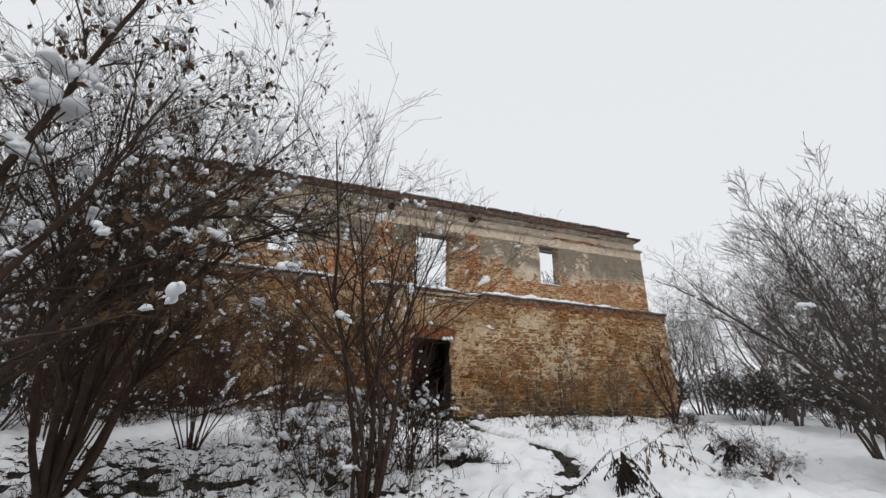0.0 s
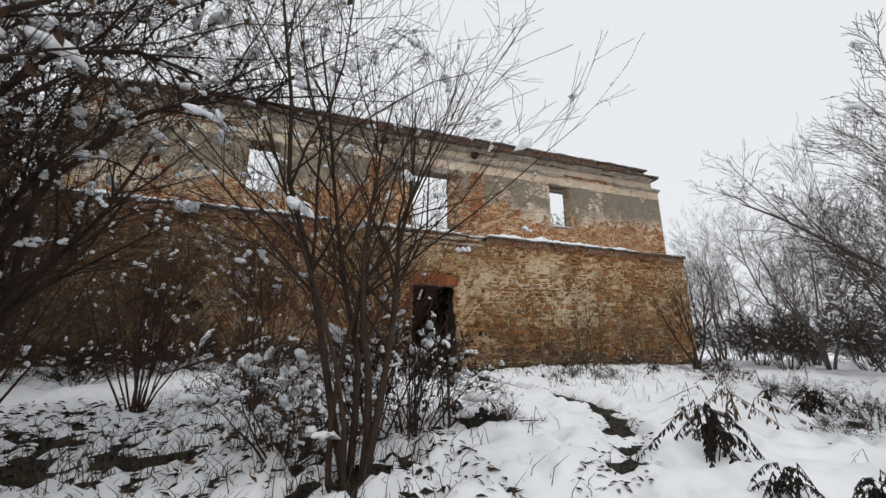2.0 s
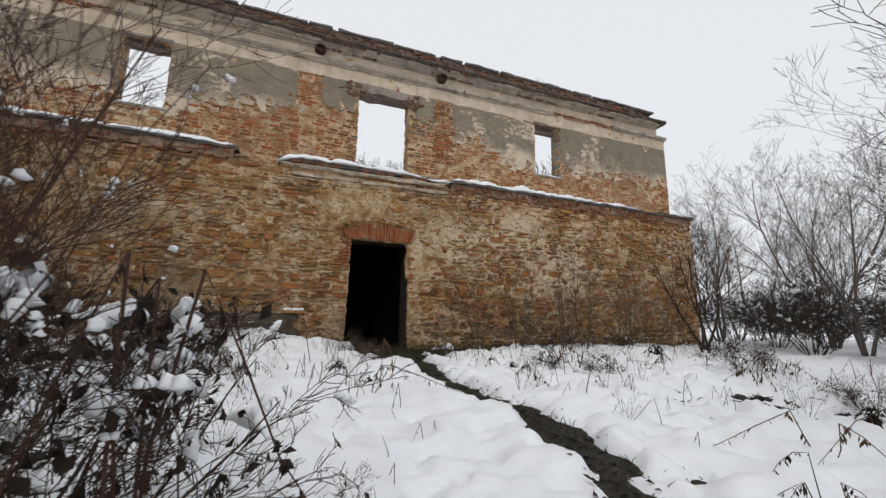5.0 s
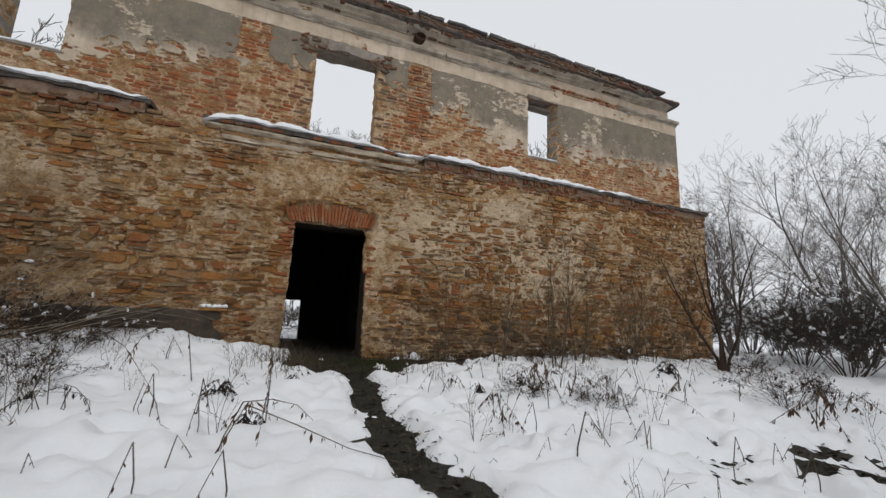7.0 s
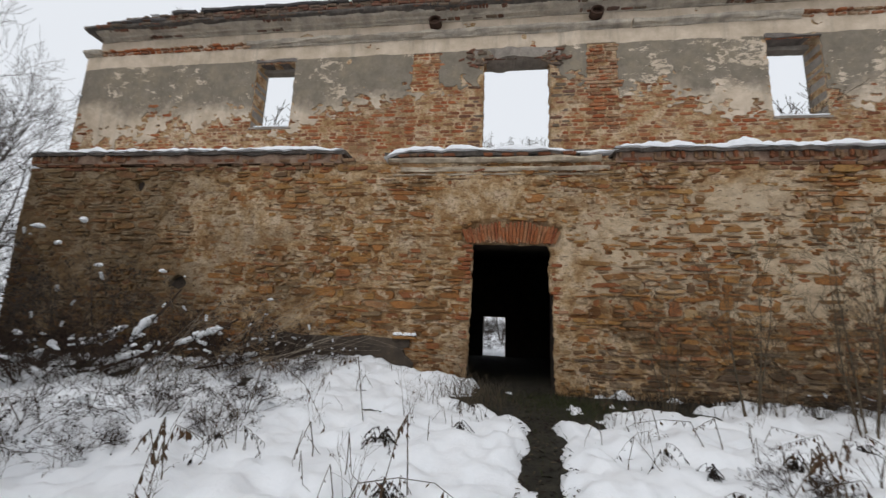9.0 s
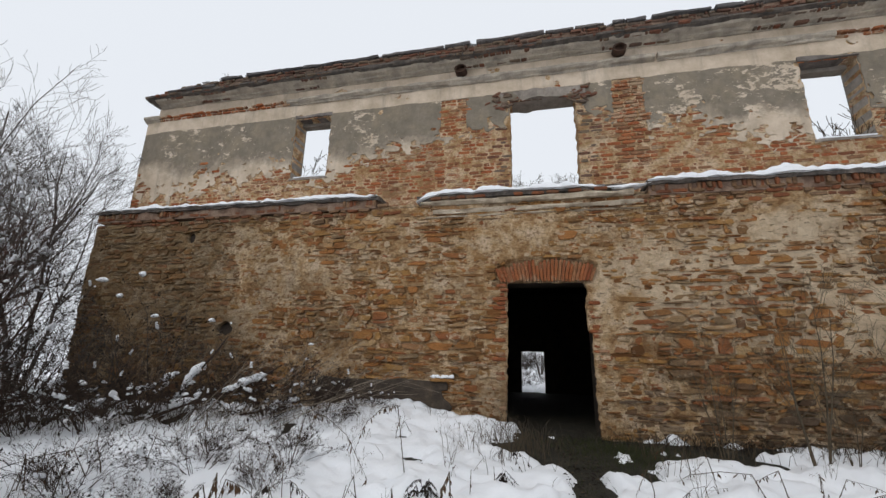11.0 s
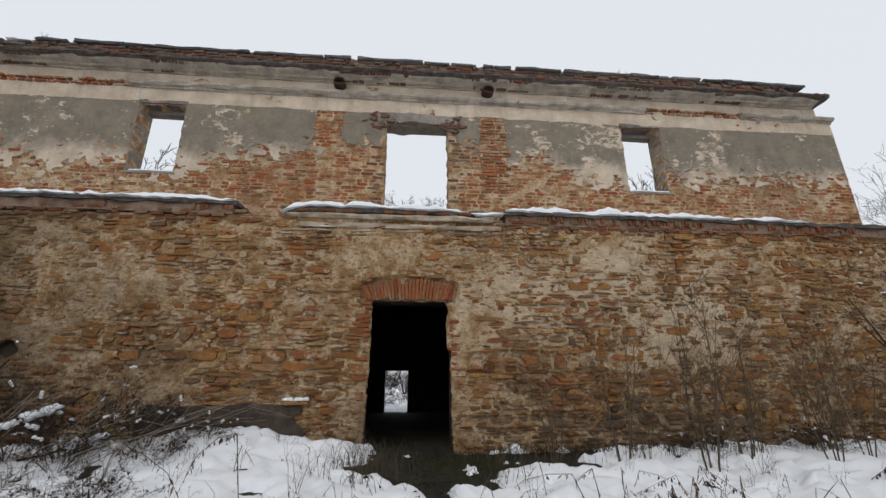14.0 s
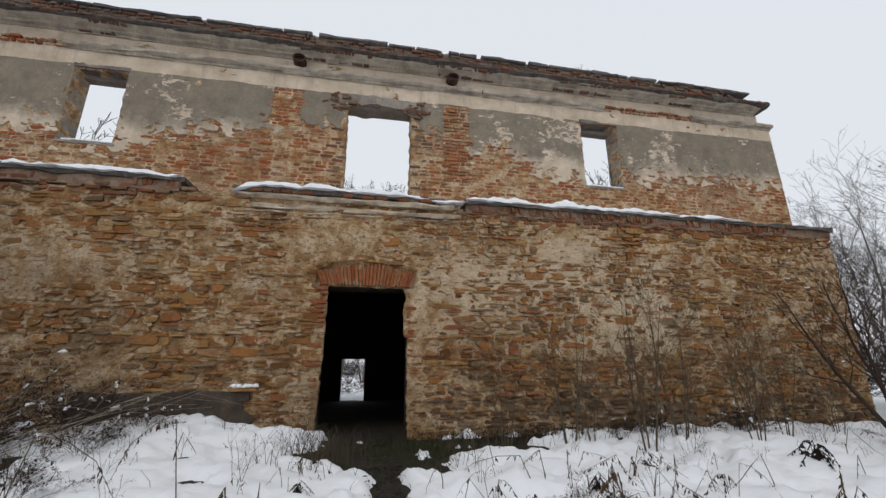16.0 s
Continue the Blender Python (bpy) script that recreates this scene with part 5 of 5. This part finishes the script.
def make_bent(name, seed, stalks, height, reach, leafy, label, mat, leaf_mat, group, thick=0.006, leaf=0.06):
    """Dead stalks, snapped or bowed over, with shrivelled leaves that hang from the bowed part."""
    p = Plant(seed)
    root = thing(name, 0, 0, 0, label, "weed", group)
    hung = Soup()
    for i in range(stalks):
        a, h = p.r.uniform(0, math.tau), height * p.r.uniform(0.65, 1.2)
        out_by = reach * h * p.r.uniform(0.5, 1.3)
        way = np.array((math.cos(a), math.sin(a), 0))
        b = np.array((p.r.gauss(0, 0.05), p.r.gauss(0, 0.05), -0.05))
        knee = b + way * out_by * 0.22 + (0, 0, h)
        sharp = p.r.random() < 0.5
        pts = [b, b + (knee - b) * 0.5 + (p.r.gauss(0, 0.02), p.r.gauss(0, 0.02), 0), knee]
        pts += [knee + way * out_by * 0.3 + (0, 0, -h * (0.25 if sharp else 0.06)), knee + way * out_by * 0.62 + (0, 0, -h * (0.55 if sharp else 0.28)), knee + way * out_by + (p.r.gauss(0, 0.03), p.r.gauss(0, 0.03), -h * p.r.uniform(0.7, 0.98))]
        p.soups[1] = Soup()
        p.tube(pts, [thick, thick * 0.9, thick * 0.8, thick * 0.65, thick * 0.5, thick * 0.25], 4, 1)
        link_mesh("stalk", p.soups[1].v, p.soups[1].f, mat, root)
        for q in range(leafy):
            k = p.r.randrange(1, 5) if leafy > 20 else p.r.randrange(2, 5)
            c = pts[k] + (pts[k + 1] - pts[k]) * p.r.random()
            ln = leaf * p.r.uniform(0.4, 1.5)
            d = np.array((p.r.gauss(0, 0.35), p.r.gauss(0, 0.35), -1.0))
            s = np.array((p.r.gauss(0, 1), p.r.gauss(0, 1), 0.2))
            s *= ln * 0.15 / (np.linalg.norm(s) + 1e-9)
            mid = c + d * ln * 0.55
            twist = np.cross(s, d) * 0.6
            hung.add([c, mid + s + twist, c + d * ln, mid - s - twist, mid + twist * 0.5], [[0, 1, 4], [1, 2, 4], [2, 3, 4], [3, 0, 4]])
    if hung.v:
        link_mesh("leaves", hung.v, hung.f, leaf_mat, root, "shrivelled hanging leaves")["kind"] = "stuff"
    return root


dark = make_bent("dark_weed", 91, 14, 0.5, 0.8, 85, "collapsed clump of rotten weeds with dark hanging leaves", DARK_LEAF, DARK_LEAF, "rotten weeds", 0.007, 0.05)
put(dark, 3.75, 4.05, 0, 1.0)
for x, y, tr, sz in ((4.15, 4.4, 80, 0.55), (3.75, 3.0, 200, 0.6), (3.45, 3.3, 100, 0.55), (6.8, 5.0, 120, 0.85), (2.2, 5.95, 70, 0.6), (7.9, 6.3, 170, 0.6), (10.3, 10.95, 40, 0.75), (6.1, 10.2, 10, 0.35), (3.5, 9.3, 300, 0.4), (7.0, 10.6, 220, 0.4), (3.2, 10.3, 150, 0.5), (3.9, 10.9, 250, 0.35), (8.0, 11.2, 310, 0.4)):
    again(dark, x, y, tr, sz)
fern = make_bent("bowed_weed", 93, 3, 0.6, 1.4, 34, "bowed brown weeds with rows of hanging leaves", STRAW, DEAD_LEAF, "bowed weeds", 0.006, 0.06)
put(fern, 4.6, 4.6, 20, 1.0)
ferns = [fern, make_bent("bowed_weed", 95, 2, 0.5, 1.8, 22, "pair of low bowed weeds with sparse brown leaves", STRAW, DEAD_LEAF, "bowed weeds", 0.006, 0.05),
         make_bent("bowed_weed", 96, 5, 0.42, 1.0, 16, "tangled clump of bowed dead weeds", STRAW, DARK_LEAF, "bowed weeds", 0.005, 0.045),
         make_bent("bowed_weed", 97, 1, 0.8, 1.3, 40, "single long bowed weed with a row of leaves", STRAW, DEAD_LEAF, "bowed weeds", 0.007, 0.06)]
put(ferns[1], 3.3, 8.6, 70, 1.0)
put(ferns[2], 2.0, 9.7, 10, 1.0)
put(ferns[3], 3.7, 9.4, 200, 0.8)
for k, (x, y, tr, sz) in enumerate(((5.3, 4.9, 200, 1.0), (5.8, 4.9, 30, 0.8), (5.0, 5.3, 300, 0.8), (6.2, 5.8, 250, 0.9), (6.6, 4.4, 100, 0.9), (7.0, 9.6, 10, 0.9), (6.5, 9.2, 140, 0.8), (6.0, 9.5, 230, 0.8), (7.6, 9.3, 320, 0.8), (8.9, 9.6, 70, 0.8),
                      (1.7, 9.3, 330, 1.0), (1.6, 10.6, 290, 0.9), (3.9, 11.6, 140, 0.8), (-0.4, 10.0, 260, 1.0), (9.4, 8.3, 40, 1.0), (10.4, 8.6, 130, 1.0), (2.8, 10.7, 80, 1.0), (5.8, 10.4, 50, 0.8), (6.4, 10.8, 170, 0.9), (6.9, 10.2, 280, 0.9), (7.6, 10.9, 20, 0.8), (6.1, 11.4, 100, 0.7), (8.2, 10.2, 210, 0.9), (7.2, 11.5, 330, 0.7), (5.7, 9.0, 120, 0.7), )):
    again(ferns[(k * 3 + k // 5) % 4], x, y, tr, sz)
snapped = make_bent("snapped_stalk", 94, 1, 0.55, 1.0, 3, "single dead stalk snapped over the snow", STRAW, DEAD_LEAF, "snapped stalks", 0.005, 0.04)
put(snapped, 3.5, 7.9, 40, 1.0)
pale = make_weed("dry_stalks", 92, 4, 0.6, 0.35, 14, 0.05, "thin dry weed stalks standing in the snow", STRAW, DEAD_LEAF, 0.15)
put(pale, 3.3, 9.2, 0, 0.8)
for k in range(190):
    x, y = rw.uniform(-1.0, 12.0), rw.uniform(6.6, 13.3)
    if trail_distance(x, y) > 0.55:
        if k % 3 and y < 12:
            again(snapped, x, y, rw.uniform(0, 360), rw.uniform(0.5, 1.3))
        else:
            again(pale, x, y, rw.uniform(0, 360), rw.uniform(0.4, 0.9))
for x, y in ((2.6, 4.9), (3.0, 6.2), (2.9, 5.4), (5.2, 6.1), (5.6, 7.2), (6.2, 7.2), (5.6, 8.0), (4.9, 3.6), (5.2, 3.2), (1.9, 6.8), (1.2, 7.6), (2.4, 7.5), (3.4, 6.9)):
    again(snapped, x, y, rw.uniform(0, 360), rw.uniform(0.6, 1.0))


def make_grass(seed, cx, cy, sx, sy, count, height, mat, label):
    p = Plant(seed)
    for _ in range(count):
        x, y = p.r.gauss(cx, sx), p.r.gauss(cy, sy)
        if y > FRONT - 0.05:
            continue
        h = height * p.r.uniform(0.4, 1.2)
        a = p.r.uniform(0, math.tau)
        b = np.array((x, y, earth(x, y) - 0.02))
        dx = np.array((math.cos(a), math.sin(a), 0)) * h
        p.tube([b, b + dx * 0.15 + (0, 0, h * 0.6), b + dx * 0.5 + (0, 0, h * 0.9)], [0.004, 0.003, 0.001], 3, 1)
    return tagged(link_mesh("grass", p.soups[1].v, p.soups[1].f, mat), label, "grass", kind="stuff")


make_grass(101, 5.3, 13.0, 0.5, 0.3, 700, 0.12, MOSS, "green grass and moss by the doorway")
make_grass(102, 3.9, 12.7, 0.35, 0.5, 260, 0.35, STRAW, "dry grass beside the doorway")
make_grass(103, 9.5, 13.1, 2.4, 0.25, 700, 0.3, STRAW, "dry grass along the foot of the wall")
make_grass(107, 9.5, 13.35, 3.2, 0.12, 1500, 0.22, DARK_LEAF, "dark dead grass against the foot of the wall")
make_grass(108, 5.5, 12.6, 0.4, 0.6, 900, 0.10, MOSS, "green moss and grass beside the doorway")
make_grass(104, 1.0, 6.0, 0.8, 1.0, 500, 0.35, STRAW, "dry grass among the shrubs")
make_grass(105, -2.5, 11.8, 1.8, 0.7, 700, 0.4, STRAW, "tangled dry grass under the bushes")
make_grass(109, -0.6, 4.2, 1.3, 1.5, 2600, 0.16, STRAW, "flattened dry grass poking through thin snow")
make_grass(110, -1.0, 5.0, 1.5, 1.8, 2200, 0.13, DARK_LEAF, "dark dead grass poking through thin snow")
make_grass(106, 5.0, 9.0, 0.25, 2.6, 500, 0.10, MOSS, "short grass along the muddy path")

# fallen branches with rolls of snow on them, leaning by the wall


def fallen_branch(seed, ends, thick, snow, label):
    p = Plant(seed)
    a, b = np.array(ends[0], float), np.array(ends[1], float)
    pts = [a + (b - a) * t + np.array((p.r.gauss(0, 0.03), p.r.gauss(0, 0.03), p.r.gauss(0, 0.03))) for t in (0, 0.2, 0.4, 0.6, 0.8, 1.0)]
    root = thing("fallen_branch", *a, label, "branch", "fallen branches")
    p.soups[1] = Soup()
    p.tube([q - a for q in pts], [thick, thick * 0.9, thick * 0.8, thick * 0.7, thick * 0.6, thick * 0.4], 5, 1)
    wood = link_mesh("wood", p.soups[1].v, p.soups[1].f, BARK, root, smooth=True)
    s = Soup()
    for k in range(max(2, snow // 4)):
        t = p.r.uniform(0.1, 0.9)
        i = int(t * 5)
        q = pts[i] + (pts[i + 1] - pts[i]) * (t * 5 - i) - a
        way = (b - a) / np.linalg.norm(b - a)
        p.roll(s, q + np.array((0, 0, thick * 0.5)), way * p.r.uniform(0.2, 0.5), p.r.uniform(0.045, 0.08))
    link_mesh("snow", s.v, s.f, SNOW, wood, "roll of snow on the branch", smooth=True)["kind"] = "stuff"


fallen_branch(1, ((-2.2, 11.9, 1.25), (0.1, 12.4, 2.2)), 0.035, 30, "fallen branch with a thick roll of snow")
fallen_branch(2, ((-1.9, 12.0, 1.25), (-1.1, 12.6, 2.75)), 0.03, 16, "leaning branch with snow lumps")
fallen_branch(3, ((-3.8, 12.4, 1.25), (-2.6, 13.3, 2.1)), 0.03, 14, "fallen branch with snow on it")
fallen_branch(4, ((-1.2, 12.6, 1.3), (0.6, 12.9, 1.75)), 0.02, 10, "thin fallen branch with bits of snow")
fallen_branch(5, ((-2.6, 11.2, 1.12), (0.2, 11.7, 1.3)), 0.022, 4, "long dark branch lying on the snow")
fallen_branch(6, ((7.6, 7.6, 0.8), (9.2, 8.6, 0.98)), 0.02, 3, "dark stick lying on the snow")
shelf = thing("stone_shelf", 2.62, FRONT - 0.03, 2.06, "flat stone sticking out of the wall with snow on it", "stone")
link_mesh("slab", *stone_shape(random.Random(8), -0.24, 0.24, -0.03, 0.03, 0.05, 0.14, 0.5, 0.01), RUBBLE, shelf)
s = Soup()
pl = Plant(8)
for k in range(5):
    pl.blob(s, np.array((-0.16 + 0.08 * k, -0.03, 0.045)), 0.065, 0.05, 8, 5)
link_mesh("snow", s.v, s.f, SNOW, shelf, smooth=True)
again(bramble, 2.45, 5.4, 40, 0.42)
tall = make_bent("tall_weed", 98, 4, 1.05, 0.35, 13, "tall dark dead weed with rows of shrivelled leaves", RED_BARK, DARK_LEAF, "tall weeds by the bush", 0.008, 0.075)
put(tall, 1.95, 5.45, 0, 1.0)
for x, y, tr, sz in ((1.55, 5.25, 110, 0.85),):
    again(tall, x, y, tr, sz)

# black rotten clump beside the path, half capped with snow
heap = thing("black_clump", 2.35, 5.45, earth(2.35, 5.45), "charred black clump of rotten stems half capped with snow", "clump")
rh = random.Random(3)
v, f, n, m = [], [], 30, 9
for j in range(m):
    for i in range(n):
        e, q = j / (m - 1) * math.pi / 2, i * math.tau / n
        k = 1 + 0.45 * fbm(math.cos(q) * 1.3 * math.cos(e), math.sin(q) * 1.3 * math.cos(e), e * 2, 1.5, 4) + rh.uniform(-0.09, 0.09)
        v.append((0.34 * k * math.cos(e) * math.cos(q), 0.24 * k * math.cos(e) * math.sin(q), 0.27 * k * math.sin(e) - 0.05))
        if j:
            o, l = (j - 1) * n, (i + 1) % n
            f.append([o + i, o + l, o + n + l, o + n + i])
link_mesh("mound", v, f, TAR, heap)
p = Plant(33)
for k in range(130):
    q = rh.uniform(0, math.tau)
    r0 = rh.uniform(0.0, 0.3)
    b = np.array((r0 * math.cos(q), r0 * 0.7 * math.sin(q), 0.22 * (1 - (r0 / 0.36) ** 2) - 0.03))
    d = np.array((math.cos(q) + rh.gauss(0, 0.5), math.sin(q) + rh.gauss(0, 0.5), rh.uniform(-0.2, 0.9))) * rh.uniform(0.05, 0.15)
    p.tube([b, b + d * 0.5, b + d + (0, 0, -0.02)], [0.011, 0.008, 0.002], 4, 1)
link_mesh("stems", p.soups[1].v, p.soups[1].f, TAR, heap, "short black rotten stems")["kind"] = "stuff"
s = Soup()
p.roll(s, np.array((-0.12, 0.05, 0.17)), np.array((0.34, 0.1, -0.04)), 0.075)
link_mesh("snow_cap", s.v, s.f, SNOW, heap, smooth=True)

# leaf litter and broken stems on the ground under the shrubs and along the path


def make_litter(seed, count, x0, x1, y0, y1, size, mat, label, near_trail=9.0, bare=False):
    r, s = random.Random(seed), Soup()
    for _ in range(count):
        x, y = r.uniform(x0, x1), r.uniform(y0, y1)
        if trail_distance(x, y) > near_trail or bare and snow_depth(x, y) > 0.02:
            continue
        k, q = size * r.uniform(0.5, 1.4), r.uniform(0, math.tau)
        z = earth(x, y) + max(0.0, snow_depth(x, y)) + 0.008
        d = np.array((math.cos(q), math.sin(q), r.gauss(0, 0.25))) * k
        w = np.array((-math.sin(q), math.cos(q), r.gauss(0, 0.35))) * k * r.uniform(0.2, 0.4)
        c = np.array((x, y, z))
        up = np.array((0, 0, k * r.uniform(0.05, 0.3)))
        s.add([c - d, c + w + up, c + d, c - w + up, c], [[0, 1, 4], [1, 2, 4], [2, 3, 4], [3, 0, 4]])
    return tagged(link_mesh("leaf_litter", s.v, s.f, mat), label, "leaves", kind="stuff")


make_litter(1, 3600, -4.5, 1.9, 2.6, 8.5, 0.05, DARK_LEAF, "rotten dark leaves lying in the thin snow")
make_litter(5, 700, 6.6, 10.2, 6.6, 8.4, 0.045, DARK_LEAF, "rotten dark leaves lying on bare patches of soil", bare=True)
make_litter(2, 900, -4.5, 1.9, 2.6, 8.5, 0.045, DEAD_LEAF, "brown fallen leaves lying in the thin snow")
make_litter(3, 9000, 1.0, 5.6, 2.5, 13.4, 0.03, DARK_LEAF, "small rotten leaves trodden into the path", 0.24)
make_litter(4, 3000, 1.0, 5.6, 2.5, 13.4, 0.028, STRAW, "bits of straw trodden into the path", 0.28)
